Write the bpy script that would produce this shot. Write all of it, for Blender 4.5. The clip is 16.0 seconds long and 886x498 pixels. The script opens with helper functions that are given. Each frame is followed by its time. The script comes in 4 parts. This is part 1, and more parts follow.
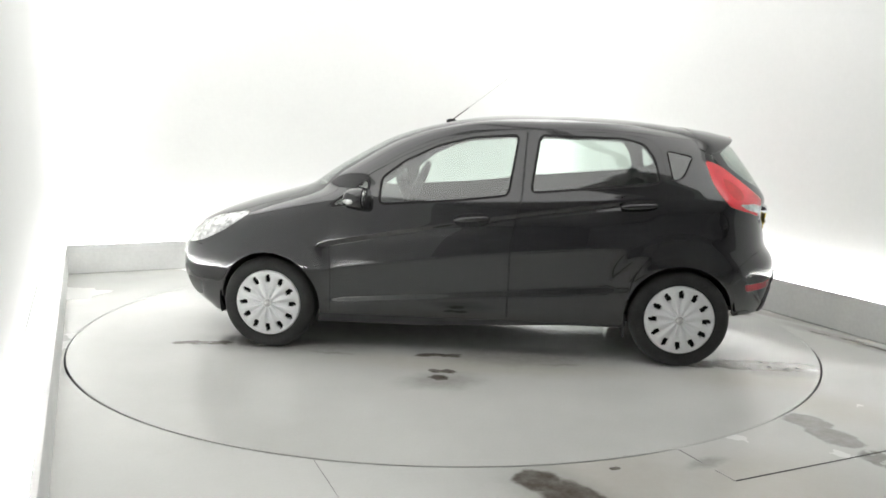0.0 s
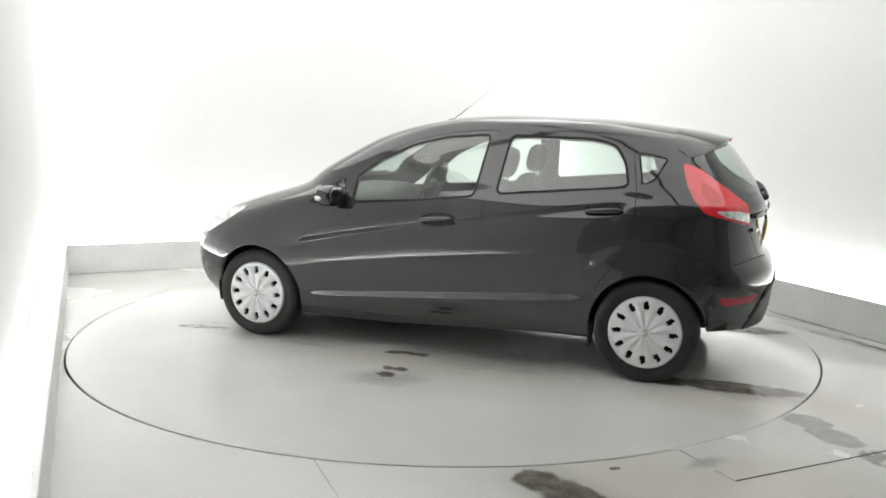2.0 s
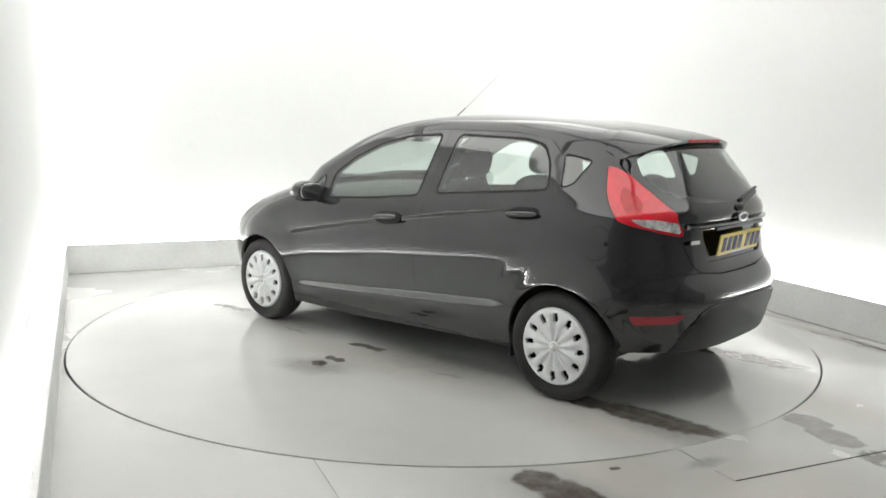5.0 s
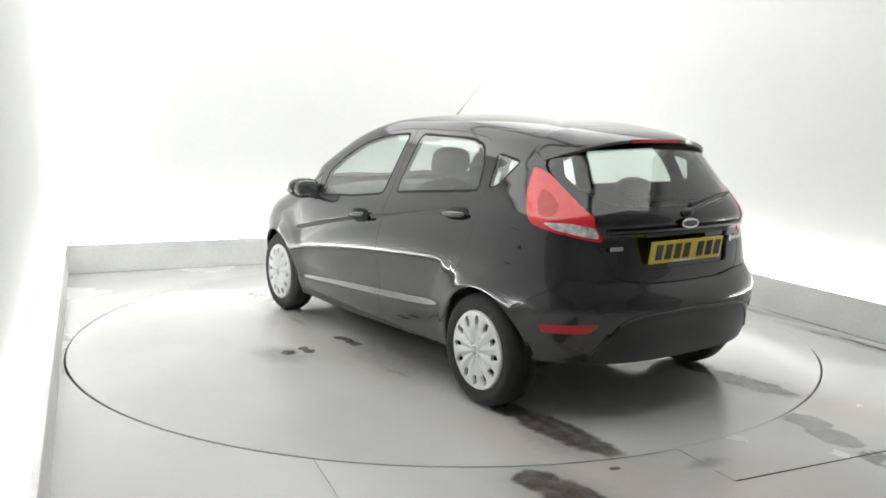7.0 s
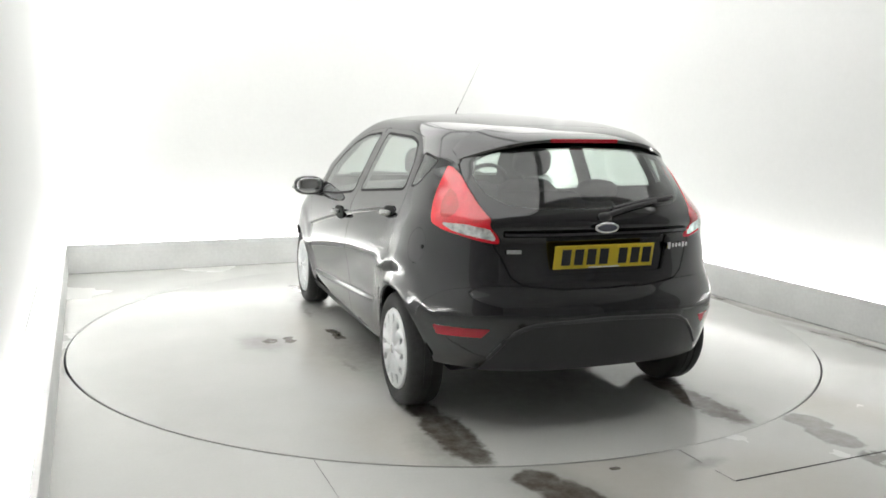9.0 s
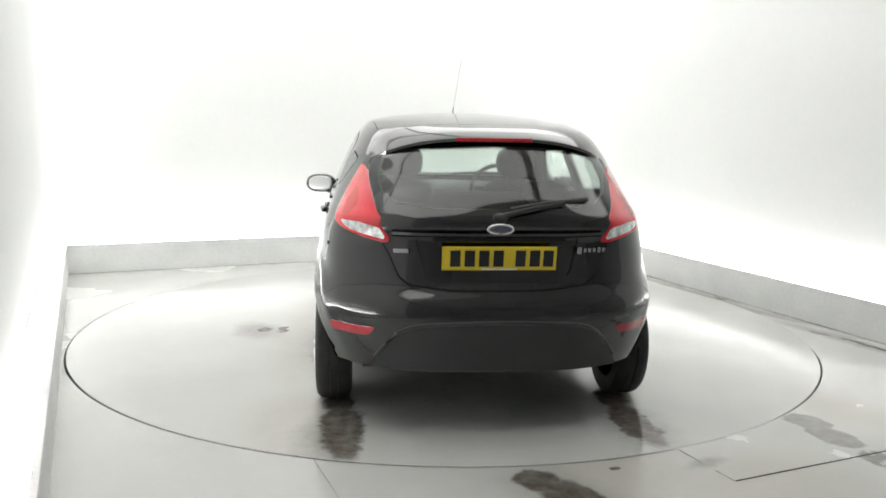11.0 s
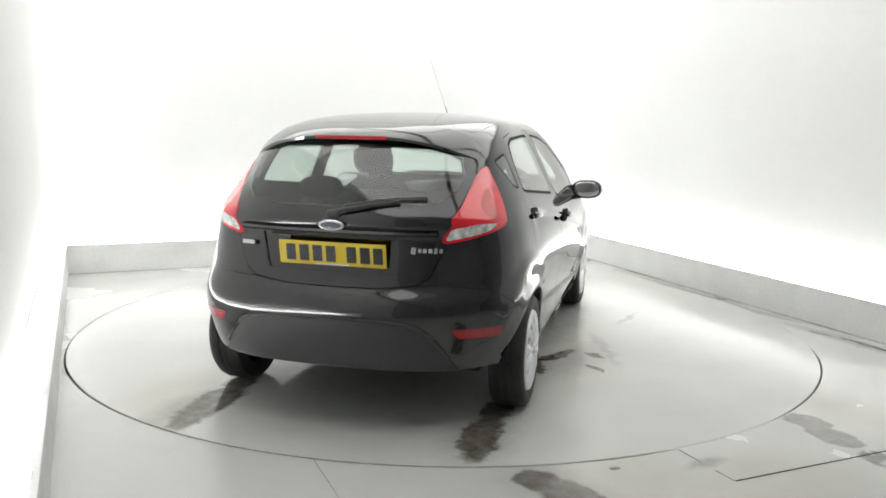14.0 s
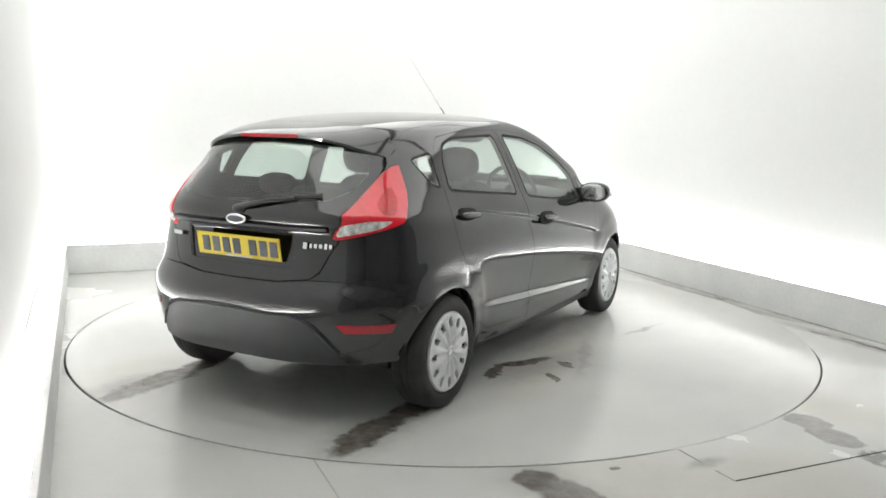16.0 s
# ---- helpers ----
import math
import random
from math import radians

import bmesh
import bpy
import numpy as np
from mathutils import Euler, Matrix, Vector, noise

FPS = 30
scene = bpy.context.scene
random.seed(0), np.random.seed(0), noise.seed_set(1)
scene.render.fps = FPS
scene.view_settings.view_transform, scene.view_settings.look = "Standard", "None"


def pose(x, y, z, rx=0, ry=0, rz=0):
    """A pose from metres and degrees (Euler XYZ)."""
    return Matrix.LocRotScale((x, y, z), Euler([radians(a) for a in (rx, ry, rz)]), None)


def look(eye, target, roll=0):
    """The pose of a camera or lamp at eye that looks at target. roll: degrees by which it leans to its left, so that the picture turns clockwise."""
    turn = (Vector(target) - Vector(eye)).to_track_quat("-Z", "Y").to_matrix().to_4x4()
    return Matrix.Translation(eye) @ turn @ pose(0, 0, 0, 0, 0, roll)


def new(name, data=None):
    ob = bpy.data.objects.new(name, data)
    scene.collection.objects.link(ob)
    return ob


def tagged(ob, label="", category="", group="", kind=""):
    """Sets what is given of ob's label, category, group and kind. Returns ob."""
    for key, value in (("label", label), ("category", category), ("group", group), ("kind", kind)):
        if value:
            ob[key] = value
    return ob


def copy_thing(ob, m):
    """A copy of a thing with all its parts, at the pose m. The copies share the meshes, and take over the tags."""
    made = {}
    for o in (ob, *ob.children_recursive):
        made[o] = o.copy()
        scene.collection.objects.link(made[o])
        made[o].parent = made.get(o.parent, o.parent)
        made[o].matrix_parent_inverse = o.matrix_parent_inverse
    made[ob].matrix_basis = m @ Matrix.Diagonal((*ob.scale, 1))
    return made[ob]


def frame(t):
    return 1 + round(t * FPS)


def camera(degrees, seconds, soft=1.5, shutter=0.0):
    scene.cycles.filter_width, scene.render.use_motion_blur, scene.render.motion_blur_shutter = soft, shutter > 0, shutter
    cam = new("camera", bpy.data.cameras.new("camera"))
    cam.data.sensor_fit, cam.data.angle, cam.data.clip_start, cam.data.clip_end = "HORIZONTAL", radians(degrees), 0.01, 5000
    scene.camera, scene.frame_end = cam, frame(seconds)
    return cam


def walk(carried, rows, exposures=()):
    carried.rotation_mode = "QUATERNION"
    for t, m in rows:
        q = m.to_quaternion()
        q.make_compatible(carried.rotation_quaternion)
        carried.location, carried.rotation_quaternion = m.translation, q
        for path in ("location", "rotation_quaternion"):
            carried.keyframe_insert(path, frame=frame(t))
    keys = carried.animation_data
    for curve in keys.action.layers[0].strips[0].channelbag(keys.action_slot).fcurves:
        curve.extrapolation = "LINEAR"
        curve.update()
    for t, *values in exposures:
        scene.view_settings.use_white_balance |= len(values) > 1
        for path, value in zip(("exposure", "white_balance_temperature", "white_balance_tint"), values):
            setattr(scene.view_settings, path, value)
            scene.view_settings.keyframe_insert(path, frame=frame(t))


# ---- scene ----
cam = camera(56.25, 16.0, soft=1.7)
EYE = Vector((0.0, -5.712, 1.432))
AIM = EYE + 10 * Vector((math.sin(radians(-0.12)) * math.cos(radians(-8.92)), math.cos(radians(-8.92)), math.sin(radians(-8.92))))
walk(cam, [(0.0, look(EYE, AIM, 0.97)), (16.0, look(EYE, AIM, 0.97))])

# ---- world and exposure ----
world = bpy.data.worlds.new("world")
scene.world = world
world.use_nodes = True
world.node_tree.nodes["Background"].inputs["Color"].default_value = (0.5, 0.55, 0.6, 1)
world.node_tree.nodes["Background"].inputs["Strength"].default_value = 0.05
scene.view_settings.exposure = 0.0
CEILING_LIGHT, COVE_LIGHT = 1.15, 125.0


# ---- materials ----
def material(name, base, rough=0.5, metal=0.0, spec=0.5, coat=0.0, coat_rough=0.03, emit=0.0, grain=0.0, grain_size=60.0, bump=0.0, mottling=0.0, mottle_size=2.0, rough_var=0.0, coords="Object"):
    """A principled material with colour variation at two scales, roughness variation and fine relief."""
    m = bpy.data.materials.new(name)
    m.use_nodes = True
    t = m.node_tree
    b = t.nodes["Principled BSDF"]
    b.inputs["Base Color"].default_value = (*base, 1)
    b.inputs["Roughness"].default_value = rough
    b.inputs["Metallic"].default_value = metal
    b.inputs["Specular IOR Level"].default_value = spec
    b.inputs["Coat Weight"].default_value = coat
    b.inputs["Coat Roughness"].default_value = coat_rough
    b.inputs["Coat IOR"].default_value = 1.8
    if emit:
        b.inputs["Emission Color"].default_value = (*base, 1)
        b.inputs["Emission Strength"].default_value = emit
    if not (grain or mottling or bump or rough_var):
        return m
    tc = t.nodes.new("ShaderNodeTexCoord")

    def noise_node(scale, detail):
        n = t.nodes.new("ShaderNodeTexNoise")
        n.inputs["Scale"].default_value = scale
        n.inputs["Detail"].default_value = detail
        t.links.new(tc.outputs[coords], n.inputs["Vector"])
        return n.outputs["Fac"]

    def ranged(src, lo, hi, a=0.3, z=0.7):
        r = t.nodes.new("ShaderNodeMapRange")
        r.inputs["From Min"].default_value, r.inputs["From Max"].default_value = a, z
        r.inputs["To Min"].default_value, r.inputs["To Max"].default_value = lo, hi
        t.links.new(src, r.inputs["Value"])
        return r.outputs["Result"]
    fine, broad = noise_node(grain_size, 4), noise_node(mottle_size, 6)
    mul = t.nodes.new("ShaderNodeMath")
    mul.operation = "MULTIPLY"
    t.links.new(ranged(fine, 1 - grain, 1 + grain), mul.inputs[0])
    t.links.new(ranged(broad, 1 - mottling, 1 + mottling), mul.inputs[1])
    mix = t.nodes.new("ShaderNodeVectorMath")
    mix.operation = "SCALE"
    mix.inputs[0].default_value = base
    t.links.new(mul.outputs[0], mix.inputs["Scale"])
    t.links.new(mix.outputs[0], b.inputs["Base Color"])
    if rough_var:
        t.links.new(ranged(broad, max(rough - rough_var, 0.02), rough + rough_var), b.inputs["Roughness"])
    if bump:
        bn = t.nodes.new("ShaderNodeBump")
        bn.inputs["Strength"].default_value = bump
        bn.inputs["Distance"].default_value = 0.002
        t.links.new(fine, bn.inputs["Height"])
        t.links.new(bn.outputs[0], b.inputs["Normal"])
    return m


def glass(name, tint, gloss=1.0):
    """Thin sheet of tinted glass: clear through, mirror-like at a slant."""
    m = bpy.data.materials.new(name)
    m.use_nodes = True
    t = m.node_tree
    t.nodes.remove(t.nodes["Principled BSDF"])
    tr, gl, mx, fr, pw, rg = (t.nodes.new(k) for k in ("ShaderNodeBsdfTransparent", "ShaderNodeBsdfGlossy", "ShaderNodeMixShader", "ShaderNodeLayerWeight", "ShaderNodeMath", "ShaderNodeMapRange"))
    tr.inputs["Color"].default_value = (*tint, 1)
    gl.inputs["Roughness"].default_value = 0.02
    fr.inputs["Blend"].default_value = 0.5
    pw.operation = "POWER"
    pw.inputs[1].default_value = 3.6
    rg.inputs["To Min"].default_value = 0.085 * gloss
    t.links.new(fr.outputs["Facing"], pw.inputs[0])
    t.links.new(pw.outputs[0], rg.inputs["Value"])
    t.links.new(rg.outputs[0], mx.inputs[0])
    t.links.new(tr.outputs[0], mx.inputs[1])
    t.links.new(gl.outputs[0], mx.inputs[2])
    t.links.new(mx.outputs[0], t.nodes["Material Output"].inputs["Surface"])
    return m


M = {
    "paint": material("black_paint", (0.0105, 0.0102, 0.0125), 0.45, spec=0.0, coat=1.0, coat_rough=0.012, grain=0.15, grain_size=400, mottling=0.1, mottle_size=1.5),
    "plastic": material("black_plastic", (0.032, 0.032, 0.034), 0.45, grain=0.2, grain_size=300, bump=0.15, mottling=0.1),
    "gloss_black": material("gloss_black", (0.008, 0.008, 0.009), 0.12),
    "dark_chrome": material("dark_chrome", (0.16, 0.16, 0.165), 0.10, metal=1.0, grain=0.05, mottling=0.05),
    "rubber": material("rubber", (0.020, 0.020, 0.020), 0.75, spec=0.3, grain=0.2, grain_size=120, bump=0.3, mottling=0.2, mottle_size=6),
    "tyre": material("tyre_rubber", (0.028, 0.028, 0.028), 0.6, spec=0.25, grain=0.2, grain_size=150, bump=0.3, mottling=0.25, mottle_size=8),
    "lining": material("dark_lining", (0.022, 0.022, 0.023), 0.9, grain=0.2, grain_size=90, mottling=0.1),
    "headliner": material("grey_headliner", (0.35, 0.35, 0.34), 0.9, grain=0.1, grain_size=200, mottling=0.05),
    "silver": material("silver_wheel_cover", (0.78, 0.79, 0.80), 0.32, metal=0.15, grain=0.04, grain_size=200, mottling=0.06, mottle_size=9),
    "chrome": material("chrome", (0.8, 0.8, 0.82), 0.08, metal=1.0),
    "red": material("red_lens", (0.76, 0.012, 0.028), 0.15, coat=0.9, spec=0.4, grain=0.05, grain_size=45, mottling=0.06, mottle_size=9),
    "clear": material("clear_lens", (0.74, 0.74, 0.74), 0.12, coat=1.0, metal=0.2, grain=0.5, grain_size=28, mottling=0.2, mottle_size=14),
    "yellow": material("yellow_plate", (0.80, 0.60, 0.03), 0.35, grain=0.03, grain_size=300, mottling=0.04),
    "ink": material("black_ink", (0.01, 0.01, 0.01), 0.5),
    "seat": material("seat_cloth", (0.022, 0.022, 0.024), 0.9, grain=0.3, grain_size=250, bump=0.3, mottling=0.15),
    "mirror": material("mirror_glass", (0.85, 0.86, 0.87), 0.02, metal=1.0),
    "glass": glass("side_glass", (0.82, 0.90, 0.86), 1.9),
    "rear_glass": glass("rear_glass", (0.78, 0.86, 0.82), 1.35),
    "wall": material("white_wall", (0.83, 0.835, 0.825), 0.7, grain=0.01, grain_size=30, bump=0.05, mottling=0.015, mottle_size=0.8),
    # grey puts the weaker light of the unseen front end into the colour
    "dim_wall": material("unlit_grey_wall", (0.52, 0.52, 0.51), 0.8, grain=0.1, grain_size=40, mottling=0.15, mottle_size=1.0),
    "plinth": material("grey_plinth", (0.78, 0.785, 0.775), 0.5, grain=0.03, grain_size=40, bump=0.05, mottling=0.06, mottle_size=2.5),
    "floor": material("wet_grey_floor", (0.575, 0.58, 0.56), 0.25, spec=0.5, grain=0.015, grain_size=70, bump=0.03, mottling=0.10, mottle_size=0.9, rough_var=0.05),
    "table": material("turntable_floor", (0.575, 0.58, 0.56), 0.19, spec=0.5, grain=0.015, grain_size=70, bump=0.03, mottling=0.09, mottle_size=0.8, rough_var=0.05),
    "edge": material("worn_edge", (0.42, 0.42, 0.41), 0.4, metal=0.1, grain=0.3, grain_size=40, mottling=0.5, mottle_size=1.2),
    "dark_red": material("dark_red_lens", (0.42, 0.008, 0.02), 0.2, coat=0.3),
    "deep_red": material("deep_red_lens", (0.56, 0.008, 0.014), 0.15, coat=0.4, grain=0.08, grain_size=50, mottling=0.08, mottle_size=12),
    "badge_blue": material("badge_blue", (0.10, 0.11, 0.14), 0.2, coat=0.5),
    "joint": material("dark_joint", (0.06, 0.058, 0.055), 0.7, grain=0.2, grain_size=60, mottling=0.3, mottle_size=4),
    "light": material("light_diffuser", (1.0, 1.0, 0.985), 0.5, emit=CEILING_LIGHT),
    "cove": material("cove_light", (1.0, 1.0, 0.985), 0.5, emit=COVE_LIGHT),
}


def stained(mat, dirt, damp, ragged_by, grey=(), warm=()):
    """Dirt and damp patches (x, y, half length, half width, turn) with ragged edges, wetter and darker than the floor;
    damp below the car also carries its shade.
    """
    t = mat.node_tree
    b = t.nodes["Principled BSDF"]
    link = b.inputs["Base Color"].links[0].from_socket
    rough = b.inputs["Roughness"].links[0].from_socket
    tc = t.nodes.new("ShaderNodeTexCoord")

    def noisy(scale, detail):
        n = t.nodes.new("ShaderNodeTexNoise")
        n.inputs["Scale"].default_value, n.inputs["Detail"].default_value, n.inputs["Roughness"].default_value = scale, detail, 0.65
        t.links.new(tc.outputs["Object"], n.inputs["Vector"])
        return n
    n = noisy(7.0, 5)
    off = t.nodes.new("ShaderNodeVectorMath")
    off.operation = "MULTIPLY_ADD"
    off.inputs[1].default_value = (ragged_by, ragged_by, 0)
    off.inputs[2].default_value = (-0.5 * ragged_by, -0.5 * ragged_by, 0)
    t.links.new(n.outputs["Color"], off.inputs[0])
    add = t.nodes.new("ShaderNodeVectorMath")
    t.links.new(tc.outputs["Object"], add.inputs[0])
    t.links.new(off.outputs[0], add.inputs[1])

    def nearest(patches, hard, soft):
        best = None
        for x, y, lx, ly, turn in patches:
            mp = t.nodes.new("ShaderNodeMapping")
            mp.vector_type = "TEXTURE"
            mp.inputs["Location"].default_value = (x, y, 0)
            mp.inputs["Rotation"].default_value = (0, 0, turn)
            mp.inputs["Scale"].default_value = (lx, ly, 1)
            t.links.new(add.outputs[0], mp.inputs["Vector"])
            ln = t.nodes.new("ShaderNodeVectorMath")
            ln.operation = "LENGTH"
            t.links.new(mp.outputs[0], ln.inputs[0])
            if best is None:
                best = ln.outputs["Value"]
            else:
                mn = t.nodes.new("ShaderNodeMath")
                mn.operation = "MINIMUM"
                t.links.new(best, mn.inputs[0])
                t.links.new(ln.outputs["Value"], mn.inputs[1])
                best = mn.outputs[0]
        r = t.nodes.new("ShaderNodeMapRange")
        r.interpolation_type = "SMOOTHSTEP"
        r.inputs["From Min"].default_value, r.inputs["From Max"].default_value = soft, hard
        t.links.new(best, r.inputs["Value"])
        return r.outputs["Result"]

    def layer(under, colour, fac, strength):
        sc = t.nodes.new("ShaderNodeMapRange")
        sc.inputs["From Min"].default_value, sc.inputs["From Max"].default_value = 0.3, 0.75
        sc.inputs["To Min"].default_value, sc.inputs["To Max"].default_value = 0.65 * strength, strength
        t.links.new(noisy(16, 6).outputs["Fac"], sc.inputs["Value"])
        k = t.nodes.new("ShaderNodeMath")
        k.operation = "MULTIPLY"
        t.links.new(fac, k.inputs[0])
        t.links.new(sc.outputs[0], k.inputs[1])
        mx = t.nodes.new("ShaderNodeMix")
        mx.data_type = "RGBA"
        t.links.new(k.outputs[0], mx.inputs["Factor"])
        t.links.new(under, mx.inputs["A"])
        mx.inputs["B"].default_value = (*colour, 1)
        return mx.outputs["Result"]
    wet_shade, dirty = nearest(damp, 0.2, 1.3), nearest(dirt, 0.75, 1.08)
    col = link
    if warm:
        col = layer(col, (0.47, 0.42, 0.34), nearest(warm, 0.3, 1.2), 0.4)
    # damp, with the shade below the car put into the same colour
    col = layer(col, (0.33, 0.325, 0.30), wet_shade, 0.9)
    if grey:
        col = layer(col, (0.24, 0.237, 0.215), nearest(grey, 0.82, 1.05), 0.95)
    col = layer(col, (0.075, 0.060, 0.045), dirty, 1.0)
    t.links.new(col, b.inputs["Base Color"])
    sub_ = t.nodes.new("ShaderNodeMath")
    sub_.operation = "MULTIPLY_ADD"
    sub_.inputs[1].default_value = -0.12
    t.links.new(wet_shade, sub_.inputs[0])
    t.links.new(rough, sub_.inputs[2])
    t.links.new(sub_.outputs[0], b.inputs["Roughness"])


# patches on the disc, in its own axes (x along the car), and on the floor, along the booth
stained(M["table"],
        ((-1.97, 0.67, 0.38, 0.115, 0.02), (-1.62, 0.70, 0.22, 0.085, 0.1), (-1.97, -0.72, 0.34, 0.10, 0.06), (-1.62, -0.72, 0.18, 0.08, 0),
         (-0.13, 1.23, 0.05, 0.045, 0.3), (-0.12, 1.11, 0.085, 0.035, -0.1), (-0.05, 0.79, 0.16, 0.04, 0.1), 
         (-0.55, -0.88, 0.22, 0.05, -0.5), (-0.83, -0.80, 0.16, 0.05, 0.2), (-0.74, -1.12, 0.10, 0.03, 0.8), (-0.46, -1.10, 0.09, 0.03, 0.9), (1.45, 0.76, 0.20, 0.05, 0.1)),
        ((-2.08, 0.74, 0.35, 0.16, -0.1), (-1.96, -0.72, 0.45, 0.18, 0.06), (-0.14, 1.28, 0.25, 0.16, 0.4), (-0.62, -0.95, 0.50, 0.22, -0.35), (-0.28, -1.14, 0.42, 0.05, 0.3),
         # the big ones below the car are wet floor plus its painted shade
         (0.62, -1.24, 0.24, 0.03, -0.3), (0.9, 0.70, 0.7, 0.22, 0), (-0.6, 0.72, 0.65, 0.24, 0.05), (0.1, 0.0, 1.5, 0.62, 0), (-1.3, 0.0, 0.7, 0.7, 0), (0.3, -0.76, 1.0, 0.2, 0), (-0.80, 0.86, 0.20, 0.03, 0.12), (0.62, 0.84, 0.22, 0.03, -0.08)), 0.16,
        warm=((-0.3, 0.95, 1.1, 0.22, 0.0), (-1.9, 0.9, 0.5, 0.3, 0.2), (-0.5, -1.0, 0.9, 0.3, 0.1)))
stained(M["floor"],
        ((-0.66, -2.50, 0.10, 0.12, 0.3), (-0.60, -2.74, 0.12, 0.26, 0.15), (-0.66, -3.1, 0.08, 0.2, 0.0),
         (2.37, -1.12, 0.018, 0.09, 0.2), (2.42, -1.50, 0.025, 0.26, 0.05), (2.50, 0.02, 0.02, 0.06, 0), (-0.30, -2.50, 0.03, 0.02, 0)),
        ((-0.62, -2.75, 0.2, 0.45, 0.1), (2.40, -1.3, 0.09, 0.6, 0.05), (2.47, 0.4, 0.07, 0.9, 0), (2.46, -0.5, 0.08, 0.5, 0.1),
         (0.1, -2.60, 0.12, 0.05, 0.1), (1.6, 2.2, 0.7, 0.25, 0.2)), 0.11,
        grey=((0.905, -2.40, 0.10, 0.13, 0.1), (0.875, -2.58, 0.10, 0.16, 0.1), (0.86, -2.90, 0.09, 0.15, 0.2)),
        warm=((-0.35, -2.62, 0.45, 0.35, 0.2), (0.2, -2.9, 0.5, 0.4, 0.0), (-0.5, -3.0, 0.5, 0.4, 0.0), (1.2, -2.3, 0.25, 0.4, 0.5)))


# ---- mesh helpers ----
def mesh_object(name, verts, faces, mat, parent=None, smooth=True, label=""):
    me = bpy.data.meshes.new(name)
    me.from_pydata([tuple(v) for v in verts], [], [tuple(f) for f in faces])
    me.materials.append(M[mat])
    if smooth:
        me.shade_smooth()
    ob = new(name, me)
    if parent:
        ob.parent = parent
    return tagged(ob, label)


def part(name, bm, mat, parent=None, label="", smooth=False):
    me = bpy.data.meshes.new(name)
    bm.to_mesh(me)
    bm.free()
    me.materials.append(M[mat])
    if smooth:
        me.shade_smooth()
        me.set_sharp_from_angle(angle=radians(40))
    ob = new(name, me)
    if parent:
        ob.parent = parent
    return tagged(ob, label)


def box(size, at=(0, 0, 0), bevel=0.0, segments=2, m=None):
    bm = bmesh.new()
    bmesh.ops.create_cube(bm, size=1.0)
    bmesh.ops.scale(bm, vec=size, verts=bm.verts)
    if bevel:
        bmesh.ops.bevel(bm, geom=bm.edges[:], offset=bevel, segments=segments, profile=0.5, affect="EDGES")
    bmesh.ops.transform(bm, matrix=(Matrix.Translation(at) @ (m or Matrix())), verts=bm.verts)
    return bm


def join(*bms):
    out = bmesh.new()
    for b in bms:
        me = bpy.data.meshes.new("tmp")
        b.to_mesh(me)
        b.free()
        out.from_mesh(me)
        bpy.data.meshes.remove(me)
    return out


def revolve(profile, steps=48, axis="y"):
    """A ring of (radius, offset) pairs turned round the y axis."""
    bm = bmesh.new()
    rings = []
    for i in range(steps):
        a = 2 * math.pi * i / steps
        rings.append([bm.verts.new((r * math.cos(a), o, r * math.sin(a))) for r, o in profile])
    for i in range(steps):
        p, q = rings[i], rings[(i + 1) % steps]
        for j in range(len(profile) - 1):
            bm.faces.new((p[j], q[j], q[j + 1], p[j + 1]))
    bmesh.ops.remove_doubles(bm, verts=bm.verts, dist=1e-5)
    bmesh.ops.recalc_face_normals(bm, faces=bm.faces)
    return bm


def tube(points, radius, sides=8, taper=1.0):
    """A round bar along points."""
    bm = bmesh.new()
    rings = []
    pts = [Vector(p) for p in points]
    for i, p in enumerate(pts):
        d = (pts[min(i + 1, len(pts) - 1)] - pts[max(i - 1, 0)]).normalized()
        a = d.orthogonal().normalized()
        b = d.cross(a)
        r = radius * (1 + (taper - 1) * i / (len(pts) - 1))
        rings.append([bm.verts.new(p + r * (a * math.cos(2 * math.pi * k / sides) + b * math.sin(2 * math.pi * k / sides))) for k in range(sides)])
    for p, q in zip(rings, rings[1:]):
        for k in range(sides):
            bm.faces.new((p[k], p[(k + 1) % sides], q[(k + 1) % sides], q[k]))
    bm.faces.new(rings[0])
    bm.faces.new(rings[-1])
    bmesh.ops.recalc_face_normals(bm, faces=bm.faces)
    return bm


def blob(size, at, power=2.6, rings=16, sides=24, m=None):
    """A rounded box-like lump."""
    bm = bmesh.new()
    bmesh.ops.create_uvsphere(bm, u_segments=sides, v_segments=rings, radius=1.0)
    for v in bm.verts:
        s = sum(abs(c) ** power for c in v.co) ** (-1 / power)
        v.co = Vector([c * s * h for c, h in zip(v.co, size)])
    bmesh.ops.transform(bm, matrix=Matrix.Translation(at) @ (m or Matrix()), verts=bm.verts)
    return bm


# ---- the booth: u runs along the back wall, v towards it ----
TURN = 23.5
ROOM = pose(0, 0, 0, 0, 0, TURN)
LEFT, RIGHT, BACK, FRONT, SPLIT, COVE_END, HEIGHT = -2.46, 2.55, 2.78, -7.6, -3.5, -2.5, 3.1
DISC_R = 2.437


def gap_width(a):
    """Width of the gap round the disc by its bearing in the booth: packed with paint and dirt on some stretches."""
    a = a % 360
    return float(np.interp(a, (0, 128, 134, 176, 184, 268, 273, 287, 294, 318, 326, 360), (0.0007, 0.0007, 0.005, 0.007, 0.013, 0.010, 0.0007, 0.0007, 0.007, 0.011, 0.0007, 0.0007)))


def in_room(ob, kind="structure", label="", category=""):
    ob.matrix_basis = ROOM @ ob.matrix_basis
    return tagged(ob, label, category, kind=kind)


